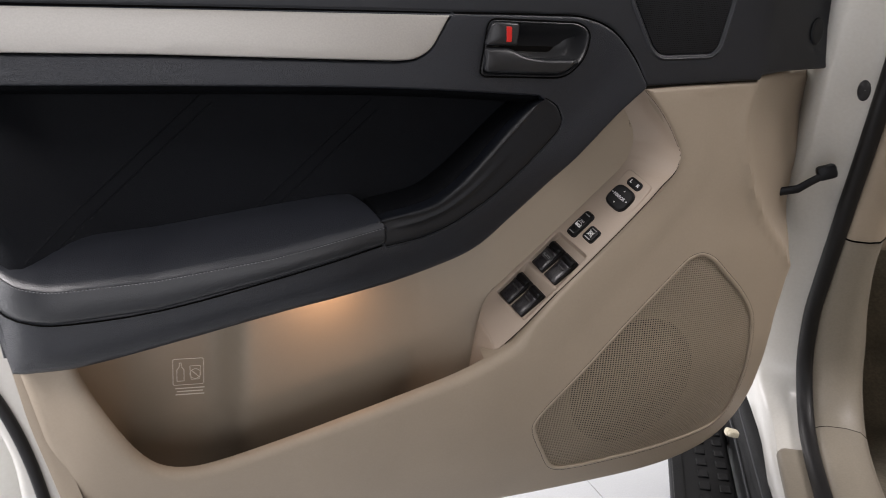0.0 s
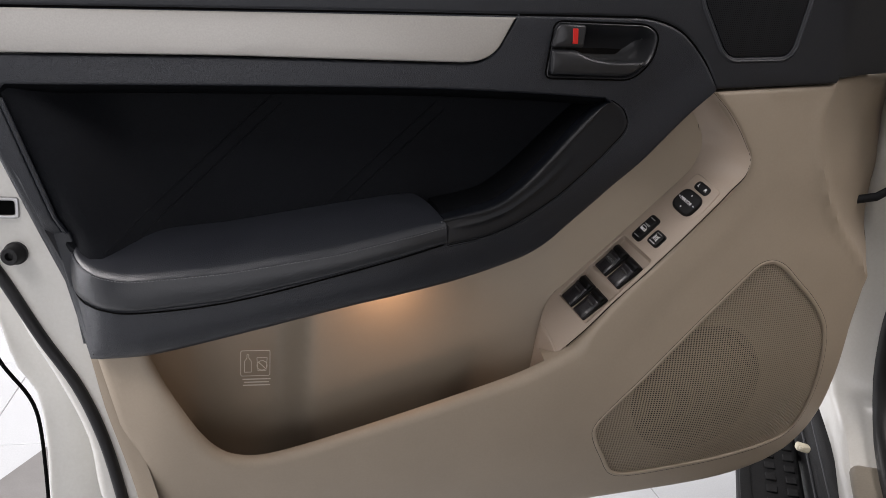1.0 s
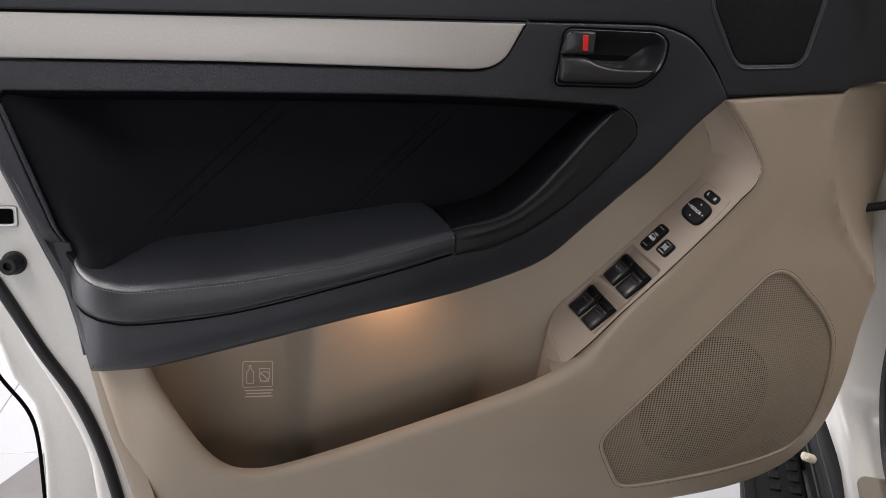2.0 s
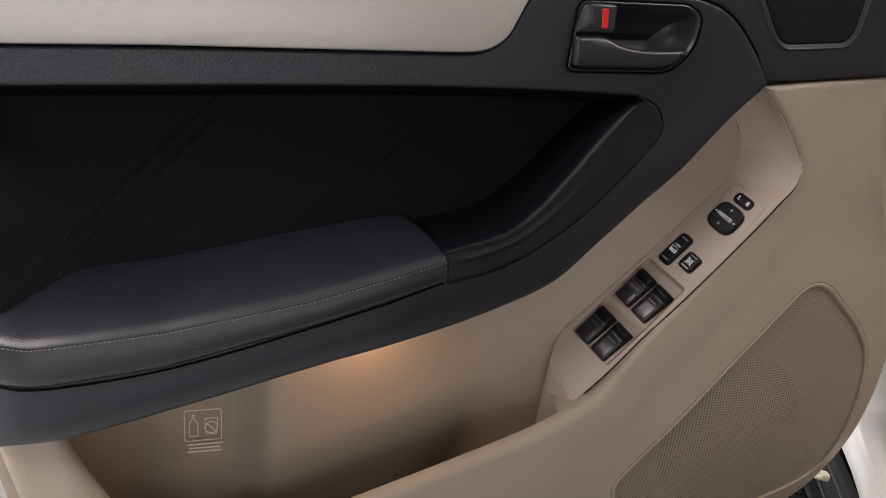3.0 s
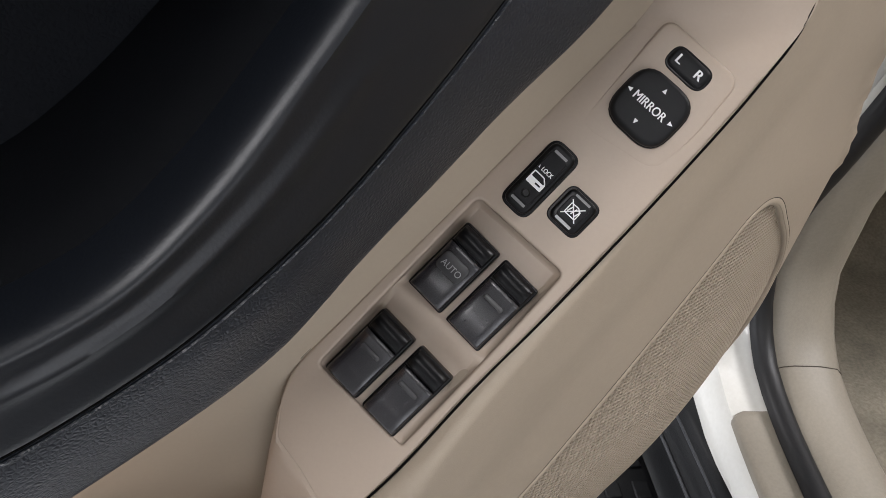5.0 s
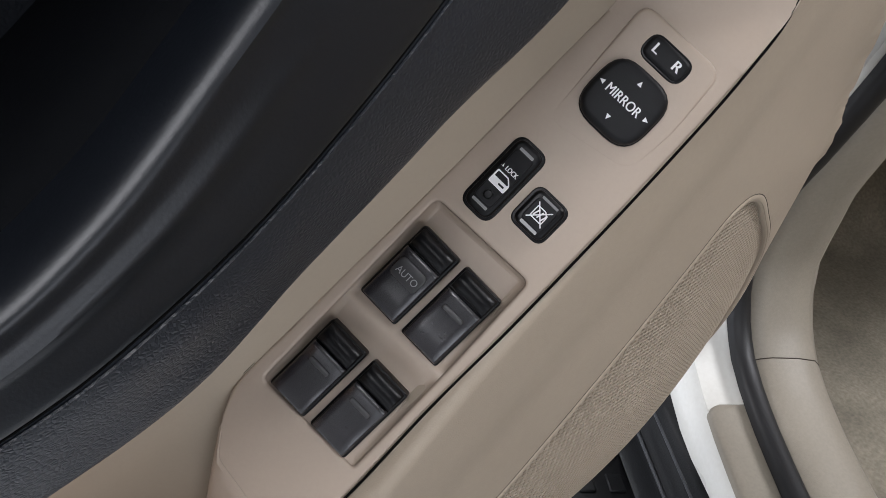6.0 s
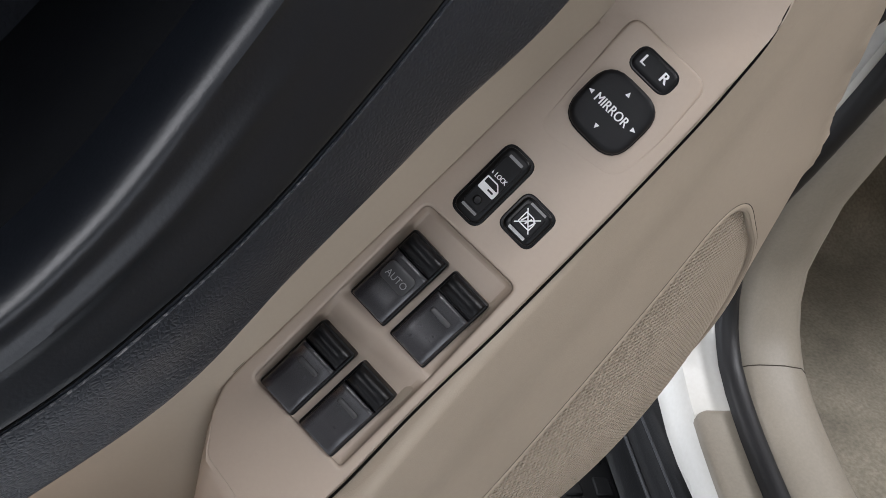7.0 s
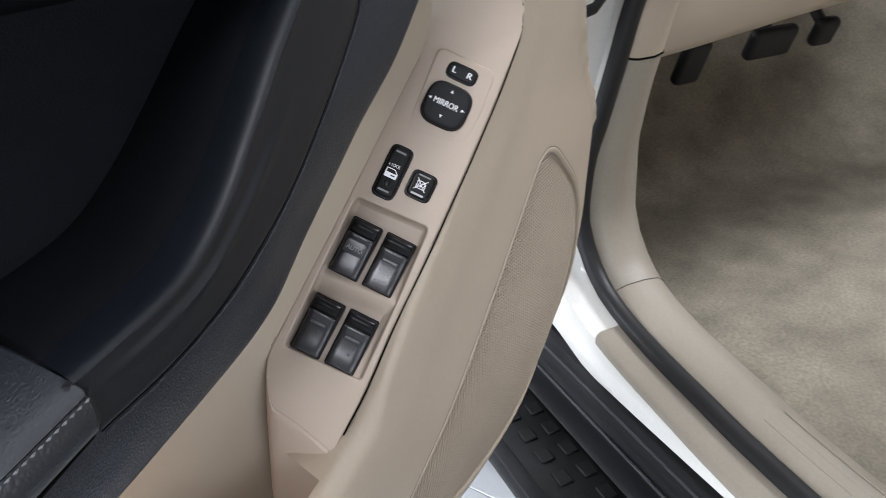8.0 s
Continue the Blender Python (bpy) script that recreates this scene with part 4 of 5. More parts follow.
def moulded(name, profile, half, m):
    """A key cap: a side profile (along, height) drawn across a width, with softened long edges and closed sides."""
    rows = []
    for a, h in profile:
        side = [(half, -0.003), (half, h - 0.0011), (half - 0.0003, h - 0.0004), (half - 0.0009, h), (half * 0.5, h), (0.0, h)]
        rows.append([m @ Vector((a, -y, e)) for y, e in side] + [m @ Vector((a, y, e)) for y, e in side[-2::-1]])
    return loft(name, rows)


def window_switch(u, v, auto=False):
    """One window switch: a glossy dark frame, a flat cap that ends in a thin lip, and a round raised end behind it."""
    m = on_ledge(u, v, -1.2)
    base = dpart("window_switch", sheet("window_switch", box2(0.0392, 0.0212, 0.0016), lambda a, b: -0.0002, 0.0012, 0.012, step=0.01, place=m), GLOSS, "black window switch in a beige well")
    flat = [(-0.0188, -0.003), (-0.0187, 0.0012), (-0.0182, 0.0021), (-0.0172, 0.0024), (-0.010, 0.0019), (-0.002, 0.0019), (0.0040, 0.0025), (0.0066, 0.0034), (0.0080, 0.0037), (0.0087, 0.0033), (0.0089, 0.0022), (0.0089, -0.003)]
    dpart("switch_cap", moulded("switch_cap", flat, 0.0094, m), SATIN, "flat charcoal cap", base)
    barrel = [(0.0092, -0.003), (0.0093, 0.0016), (0.0100, 0.0030)] + [(0.0140 + 0.0046 * math.sin(x), -0.0004 + 0.0048 * math.cos(x)) for x in (math.radians(d) for d in range(-45, 91, 15))] + [(0.0187, -0.003)]
    dpart("switch_hook", moulded("switch_hook", barrel, 0.0094, m), GLOSS, "glossy black rounded end", base)
    if auto:
        plate = box2(0.0098, 0.0148, 0.0028)
        dpart("auto_key", sheet("auto_key", plate, lambda a, b: 0.0033 + 0.0004 * (a / 0.005), 0.0009, 0.002, step=0.006, place=m @ pose(0.0000, 0.0002, 0)), PLATE, "raised key marked AUTO", base)
        dpart("auto_letters", letters("auto_letters", "AUTO", 0.0031, m @ pose(-0.0006, 0.0002, 0.00335, 0, 0, -90), width=0.0112), GREY_PRINT, "pale grey letters", base)
    else:
        dpart("finger_bar", sheet("finger_bar", box2(0.0026, 0.0112, 0.0012), lambda a, b: 0.0031, 0.0008, 0.002, step=0.01, place=m @ pose(0.0016, 0, 0)), PLATE, "", base)


def key(name, u, v, w, h, r, rise, label, turn=0.0, mat=None):
    """A rounded key in a dark collar."""
    m = on_ledge(u, v, turn)
    ob = dpart(name, sheet(name, box2(w, h, r), lambda a, b: rise, 0.0026 if mat else min(0.0018, r * 0.6), 0.008, step=0.004, place=m), mat or GLOSS, label)
    dpart("collar", sheet("collar", box2(w + (0.001 if mat else 0.0026), h + (0.001 if mat else 0.0026), r + 0.001), lambda a, b: 0.0020 if mat else 0.0005, 0.0006, 0.004, step=0.01, place=m), GLOSS, "", ob)
    return m, ob


def arrow(ob, m, a, b, turn, size=0.0018):
    tri = [(-size * 0.8, -size * 0.75), (-size * 0.8, size * 0.75), (size * 0.8, 0)]
    dpart("arrow", sheet("arrow", tri, lambda x, y: 0.00012, 0, 0.0001, step=0.01, place=m @ pose(a, b, 0, 0, 0, turn)), WHITE, "", ob)


def bar2(ob, m, p, q, width, h, mat, name="mark"):
    p, q = Vector(p), Vector(q)
    d = q - p
    ang = math.degrees(math.atan2(d.y, d.x))
    c = (p + q) / 2
    dpart(name, sheet(name, box2(d.length, width, width * 0.3, 2), lambda a, b: h, 0, 0.0001, step=0.02, place=m @ pose(c.x, c.y, 0, 0, 0, ang)), mat, "", ob)


def switches():
    switch_panel()
    for u, v, auto in ((24.3, -33.5, False), (21.6, -9.1, False), (79.8, -27.3, True), (77.0, -3.0, False)):
        window_switch(u, v, auto)
    # door lock rocker
    m, ob = key("lock_switch", 135.6, -21.2, 0.0352, 0.0138, 0.0045, 0.0030, "black door lock rocker")
    dpart("lock_face", sheet("lock_face", box2(0.0262, 0.0096, 0.002), lambda a, b: 0.0031 + 0.0011 * (a / 0.013) ** 2, 0.0006, 0.001, step=0.003, place=m), KNOB, "", ob)
    for a, w in ((-0.0140, 0.0040), (0.0136, 0.0036)):
        bar2(ob, m, (a, -w), (a, w), 0.0013, 0.0040, GREY_PRINT)
    dpart("lock_letters", letters("lock_letters", "LOCK", 0.0021, m @ pose(0.0040, -0.0008, 0.0037, 0, 0, -90), bold=0.00008, width=0.0060), WHITE, "", ob)
    arrow(ob, m @ pose(0, 0, 0.0037), 0.0040, 0.0040, 0, 0.0009)
    body = rounded([(-0.0048, 0.0043), (-0.0048, -0.0043), (-0.0010, -0.0043), (0.0016, -0.0016), (0.0016, 0.0043)], 0.0006, 2)
    glass = rounded([(-0.0014, 0.0036), (-0.0014, -0.0034), (-0.0009, -0.0034), (0.0010, -0.0014), (0.0010, 0.0036)], 0.0002, 2)
    grab = box2(0.0008, 0.0030, 0.0003, 2, cx=-0.0030, cy=-0.0014)
    dpart("door_sign", sheet("door_sign", body, lambda a, b: 0.0040, 0, 0.0001, holes=[glass, grab], step=0.002, place=m), WHITE, "white door sign", ob)
    dimple = [(0.0019 * math.cos(x) - 0.0090, 0.0019 * math.sin(x)) for x in (2 * math.pi * k / 16 for k in range(16))]
    dpart("lamp_dot", sheet("lamp_dot", dimple, lambda a, b: 0.0046, 0.0004, 0.001, step=0.01, place=m), GLOSS, "", ob)
    # window lock key
    m, ob = key("window_lock", 132.9, -0.4, 0.0170, 0.0158, 0.0038, 0.0034, "black window lock key")
    dpart("key_face", sheet("key_face", box2(0.0116, 0.0108, 0.0022), lambda a, b: 0.0040, 0.0006, 0.001, step=0.01, place=m), KNOB, "", ob)
    bar2(ob, m, (-0.0066, -0.0044), (-0.0066, 0.0044), 0.0014, 0.0037, PALE_PRINT)
    bar2(ob, m, (0.0064, -0.0042), (0.0064, 0.0042), 0.0011, 0.0037, GREY_PRINT)
    outline = rounded([(-0.0028, 0.0032), (-0.0028, -0.0032), (0.0010, -0.0032), (0.0028, -0.0012), (0.0028, 0.0032)], 0.0005, 2)
    dpart("window_sign", sheet("window_sign", outline, lambda a, b: 0.0042, 0, 0.0001, holes=[inset(ccw(outline), 0.0005)], step=0.002, place=m), WHITE, "white crossed window sign", ob)
    for p, q in (((-0.0040, 0.0040), (0.0040, -0.0038)), ((-0.0038, -0.0040), (0.0040, 0.0038))):
        bar2(ob, m, p, q, 0.0005, 0.0043, WHITE)
    for k in range(3):
        bar2(ob, m, (-0.0016, 0.0022 - 0.0020 * k), (0.0018, 0.0012 - 0.0020 * k), 0.0006, 0.0042, WHITE)
    # mirror knob
    m, ob = key("mirror_knob", 189.4, -2.3, 0.0296, 0.0306, 0.0108, 0.0056, "black mirror control knob", mat=KNOB)
    face = m @ pose(0, 0, 0.0057)
    dpart("mirror_letters", letters("mirror_letters", "MIRROR", 0.0040, face @ pose(0, 0.0003, 0.0002, 0, 0, -90), bold=0.00009, width=0.0172), WHITE, "", ob)
    for a, b, turn in ((0.0092, 0, 0), (-0.0092, 0.0004, 180), (0, 0.0122, 90), (0, -0.0118, -90)):
        arrow(ob, face, a, b, turn, 0.0014)
    # mirror selector
    m, ob = key("mirror_selector", 213.4, 0.4, 0.0112, 0.0212, 0.0045, 0.0030, "black left and right mirror selector", mat=KNOB)
    for b, text in ((0.0054, "L"), (-0.0056, "R")):
        dpart("selector_letter", letters("selector_letter", text, 0.0042, m @ pose(0.0002, b, 0.0031, 0, 0, -90), bold=0.00018), WHITE, "", ob)


switches()


# ---- white door shell, seal and latch side ----
def shell():
    edge = curve([(-0.44, 0.53), (-0.10, 0.56), (0.30, 0.60), (0.38, 0.64), (0.41, 0.72), (0.42, 0.90), (0.425, 1.15), (0.43, 1.34), (-0.66, 1.34), (-0.655, 1.18), (-0.628, 0.98), (-0.600, 0.880), (-0.575, 0.815), (-0.545, 0.760), (-0.515, 0.690), (-0.498, 0.600)], True, 0.02)

    def height(a, b):
        return -0.055 - 0.02 * smooth(-a, 0.48, 0.62) - 0.05 * smooth(a, -0.40, -0.20)

    opening_2 = rounded([(-0.455, 0.600), (0.10, 0.615), (0.33, 0.655), (0.36, 0.72), (0.37, 1.12), (0.20, 1.16), (-0.55, 1.16), (-0.545, 1.05), (-0.475, 0.82)], 0.02, 4)
    ob = dpart("door_shell", sheet("door_shell", edge, height, 0.010, 0.06, [opening_2], 0.004, 0.03), PAINT, "white painted steel door shell")
    rim = curve([(-0.47, 0.52), (-0.10, 0.55), (0.28, 0.60), (0.37, 0.64), (0.40, 0.72), (0.41, 1.0), (0.42, 1.36), (-0.70, 1.36), (-0.685, 1.1), (-0.645, 0.93), (-0.618, 0.82), (-0.600, 0.755), (-0.580, 0.725), (-0.572, 0.66), (-0.570, 0.56), (-0.55, 0.51)], True, 0.02)
    dpart("door_skin", sheet("door_skin", rim, lambda a, b: -0.150 + 0.045 * smooth(-a, 0.47, 0.53) - 0.012 * smooth(-a, 0.54, 0.60), 0.006, 0.03, step=0.03), PAINT, "white outer door skin", ob)
    pts = curve([(-0.70, 1.20), (-0.655, 1.02), (-0.620, 0.925), (-0.590, 0.872), (-0.558, 0.815), (-0.521, 0.757), (-0.496, 0.694), (-0.477, 0.612), (-0.465, 0.54)], False, 0.012)
    dpart("door_seal", tube("door_seal", [(x, -height(x, z) - 0.003, z) for x, z in pts], 0.0066, 10), RUBBER, "black rubber door seal", ob)
    gap = curve([(-0.640, 0.86), (-0.612, 0.775), (-0.583, 0.728), (-0.5745, 0.70), (-0.5705, 0.64), (-0.569, 0.55)], False, 0.01)
    dpart("skin_gap", tube("skin_gap", [(x, 0.098, z) for x, z in gap], 0.0022, 6), DARK, "", ob)
    # rubber buffer and latch slot
    rings = [(0.0125, 0.0), (0.0125, 0.004), (0.0105, 0.006), (0.0100, 0.016), (0.0085, 0.018), (0.0045, 0.018), (0.004, 0.012), (0.0005, 0.012)]
    base = Matrix.Translation((-0.578, 0.070, 0.908)) @ pose(0, 0, 0, 0, 0, -10)
    dpart("rubber_buffer", loft("rubber_buffer", [[base @ Vector((r * math.cos(x), -d, r * math.sin(x))) for x in (2 * math.pi * k / 24 for k in range(25))] for r, d in rings]), RUBBER, "round black rubber buffer", ob)
    dpart("latch_frame", sheet("latch_frame", box2(0.050, 0.023, 0.004, cx=-0.597, cy=0.9575), lambda a, b: -0.0675, 0.0015, 0.008, holes=[box2(0.041, 0.0155, 0.003, cx=-0.597, cy=0.9575)], step=0.02), METAL, "", ob)
    dpart("latch_slot", sheet("latch_slot", box2(0.0415, 0.016, 0.003, cx=-0.597, cy=0.9575), lambda a, b: -0.0700, 0.0004, 0.001, step=0.02), DARK, "dark latch slot", ob)
    plug = [(-0.568 + 0.0035 * math.cos(x), 0.869 + 0.0035 * math.sin(x)) for x in (2 * math.pi * k / 14 for k in range(14))]
    dpart("drain_plug", sheet("drain_plug", plug, lambda a, b: -0.0705, 0.0008, 0.002, step=0.01), GREY_PRINT, "", ob)


shell()


# ---- pocket label and lamp ----
def pocket_label():
    def at(x, z):
        return DOOR_PLANE @ Matrix.Translation((x, z, -0.112))

    frame_2 = box2(0.036, 0.034, 0.003)
    dpart("label_frame", sheet("label_frame", frame_2, lambda a, b: 0, 0, 0.0002, holes=[inset(ccw(frame_2), 0.0008)], step=0.02, place=at(-0.3275, 0.7565)), CREASE, "printed bottle sign", wall)
    bottle = rounded([(-0.0045, -0.012), (0.0045, -0.012), (0.0045, 0.003), (0.0015, 0.007), (0.0015, 0.012), (-0.0015, 0.012), (-0.0015, 0.007), (-0.0045, 0.003)], 0.001, 3)
    dpart("label_bottle", sheet("label_bottle", bottle, lambda a, b: 0, 0, 0.0002, holes=[inset(ccw(bottle), 0.0008)], step=0.02, place=at(-0.3365, 0.7565)), CREASE, "", wall)
    disc = [(0.0066 * math.cos(x), 0.0066 * math.sin(x)) for x in (2 * math.pi * k / 24 for k in range(24))]
    dpart("label_ring", sheet("label_ring", disc, lambda a, b: 0, 0, 0.0002, holes=[inset(ccw(disc), 0.0008)], step=0.02, place=at(-0.3195, 0.7535)), CREASE, "", wall)
    cup = rounded([(-0.0052, -0.0085), (0.0052, -0.0085), (0.0066, 0.0095), (-0.0066, 0.0095)], 0.001, 3)
    dpart("label_cup", sheet("label_cup", cup, lambda a, b: 0, 0, 0.0002, holes=[inset(ccw(cup), 0.0007)], step=0.02, place=at(-0.3195, 0.7545)), CREASE, "", wall)
    dpart("label_slash", sheet("label_slash", box2(0.012, 0.001, 0.0002), lambda a, b: 0, 0, 0.0002, step=0.02, place=at(-0.3195, 0.7535) @ pose(0, 0, 0, 0, 0, -45)), CREASE, "", wall)
    for k, w in enumerate((0.034, 0.030, 0.033)):
        dpart("label_line", sheet("label_line", box2(w, 0.0014, 0.0003), lambda a, b: 0, 0, 0.0002, step=0.02, place=at(-0.3260, 0.7355 - 0.0040 * k)), CREASE, "", wall)


pocket_label()


def courtesy_lamp():
    lens = block("courtesy_lamp", (0.045, 0.018, 0.006), pose(-0.175, 0.046, 0.884), 0.002, 2)
    glow = bpy.data.materials.new("warm_lamp_lens")
    glow.use_nodes = True
    glow.node_tree.nodes["Principled BSDF"].inputs["Emission Color"].default_value = (1.0, 0.55, 0.25, 1)
    glow.node_tree.nodes["Principled BSDF"].inputs["Emission Strength"].default_value = 2.0
    dpart("courtesy_lamp", lens, glow, "small warm lamp under the armrest")
    data = bpy.data.lights.new("courtesy_glow", "AREA")
    data.shape, data.size, data.size_y, data.energy, data.color = "RECTANGLE", 0.04, 0.015, 0.062, (1.0, 0.57, 0.30)
    ob = new("courtesy_glow", data)
    ob.matrix_world = look((-0.175, 0.050, 0.880), (-0.19, 0.100, 0.81))


courtesy_lamp()


def joints():
    def row(pts, lift, height, step=0.006):
        return [(a, -(height(a, b) + lift), b) for a, b in curve(pts, False, step)]

    joint("trim_joint", row([(a, b + 0.0002) for a, b in SEAM], 0.0, lambda a, b: -0.0055), 0.0014)
    joint("grip_joint", row([(-0.1245, 0.9410), (-0.0865, 0.9495), (-0.0545, 0.9625), (-0.0295, 0.9775), (-0.0035, 0.9955), (0.0185, 1.0135), (0.0427, 1.0352), (0.0638, 1.0562), (0.0743, 1.0680), (0.0780, 1.0802), (0.0713, 1.0948), (0.057, 1.1030)], 0.0004, mid_height), 0.0005)
    bead = row([(-0.1225, 0.9390), (-0.0855, 0.9475), (-0.0530, 0.9605), (-0.0278, 0.9755), (-0.0018, 0.9938), (0.0202, 1.0118), (0.0444, 1.0335), (0.0655, 1.0546), (0.0762, 1.0670), (0.0800, 1.0802), (0.0730, 1.0958)], 0.0003, mid_height)
    dpart("grip_bead", tube("grip_bead", bead, 0.0007, 6, up=(0.3, 1, 0.2)), BLACK)
    joint("armrest_joint", row([(-0.511, 0.8745), (-0.498, 0.8720), (-0.479, 0.8700), (-0.451, 0.8695), (-0.357, 0.8815), (-0.241, 0.9105), (-0.128, 0.9420)], 0.0014, mid_height), 0.0009)
    side = [LEDGE @ Vector(q) for q in ((-0.036, -0.0060, 0.0), (-0.006, -0.0103, 0.0002), (0.040, -0.0138, 0.0002), (0.086, -0.0190, 0.0002), (0.122, -0.0223, 0.0002), (0.155, -0.0251, 0.0002), (0.187, -0.0273, 0.0002), (0.212, -0.0287, 0.0002), (0.231, -0.0291, 0.0002))]
    side += [Vector(q) for q in ((0.2312, -0.0014, 1.0200), (0.2367, -0.0010, 1.0338), (0.2367, -0.0007, 1.0452), (0.2312, -0.0001, 1.0556), (0.2182, 0.001, 1.0767), (0.2002, 0.002, 1.0988), (0.1810, 0.004, 1.1170))]
    joint("panel_joint", curve(side, False, 0.005), 0.0006)
    inner = [LEDGE @ Vector(q) for q in ((0.002, 0.0575, -0.0004), (0.030, 0.0543, -0.0003), (0.060, 0.0508, -0.0003), (0.096, 0.0458, -0.0003), (0.140, 0.0406, -0.0003), (0.219, 0.0308, -0.0001))]
    inner += [Vector(q) for q in ((0.1925, 0.047, 1.031), (0.1965, 0.047, 1.0475), (0.1955, 0.047, 1.061), (0.1905, 0.0465, 1.077))]
    dpart("panel_back_joint", tube("panel_back_joint", curve(inner, False, 0.005), 0.0003, 6, up=(0.3, 1, 0.2)), GROOVE)


joints()

# ---- car body round the door opening: s to the rear, w into the cabin, z up ----
CAR_R, CAR_I, CAR_O = Vector((-0.51, -0.86, 0)).normalized(), Vector((0.86, -0.51, 0)).normalized(), Vector((0.545, 0.10, 0))


def body(s, w, z):
    return CAR_O + CAR_R * s + CAR_I * w + Vector((0, 0, z))


def cpart(name, me, mat, label="", parent=None):
    ob = part(name, me, mat, parent or car, label)
    if not parent:
        ob.matrix_parent_inverse = Matrix.Translation(-car.location)
    return ob


# line of the seal round the opening, from the sill up the pillar
OPENING = curve([(1.20, 0.550), (0.60, 0.552), (0.33, 0.558), (0.23, 0.564), (0.18, 0.570), (0.12, 0.577), (0.06, 0.586), (0.012, 0.598), (-0.016, 0.609), (-0.046, 0.634), (-0.062, 0.659), (-0.070, 0.690), (-0.060, 0.745), (-0.047, 0.790), (-0.030, 0.830), (-0.012, 0.880), (0.000, 0.915), (0.020, 0.975), (0.062, 1.060), (0.14, 1.22), (0.24, 1.40)], False, 0.025)


# section of the white pillar
POST = []


def sway(z):
    """How far the doorway's edge leans outwards, by height."""
    return -0.007 * smooth(z, 0.60, 0.72) - 0.007 * smooth(z, 0.66, 0.80) * (1 - smooth(z, 0.80, 1.02))


def along(sill, first=0, last=None, pillar=None):
    """Rows of points: the opening's line moved out of the opening by d and to the width w, for each (d, w); the sill's section turns into the pillar's."""
    rows, line = [], OPENING[first:last]
    for k, (s, z) in enumerate(line):
        a, b = Vector(line[max(k - 1, 0)]), Vector(line[min(k + 1, len(line) - 1)])
        t = (b - a).normalized()
        n = Vector((t.y, -t.x))
        n = -n if n.y > 0.2 or n.x > 0.2 else n
        f = smooth(z, 0.60, 0.69) if pillar is POST else smooth(z, 0.70, 0.90)
        row = []
        for (d, w), (e, v) in zip(sill, pillar or sill):
            d, w = d + (e - d) * f, w + (v - w) * f + sway(z)
            row.append(body(s + n.x * d, w, z + n.y * d))
        rows.append(row)
    return rows


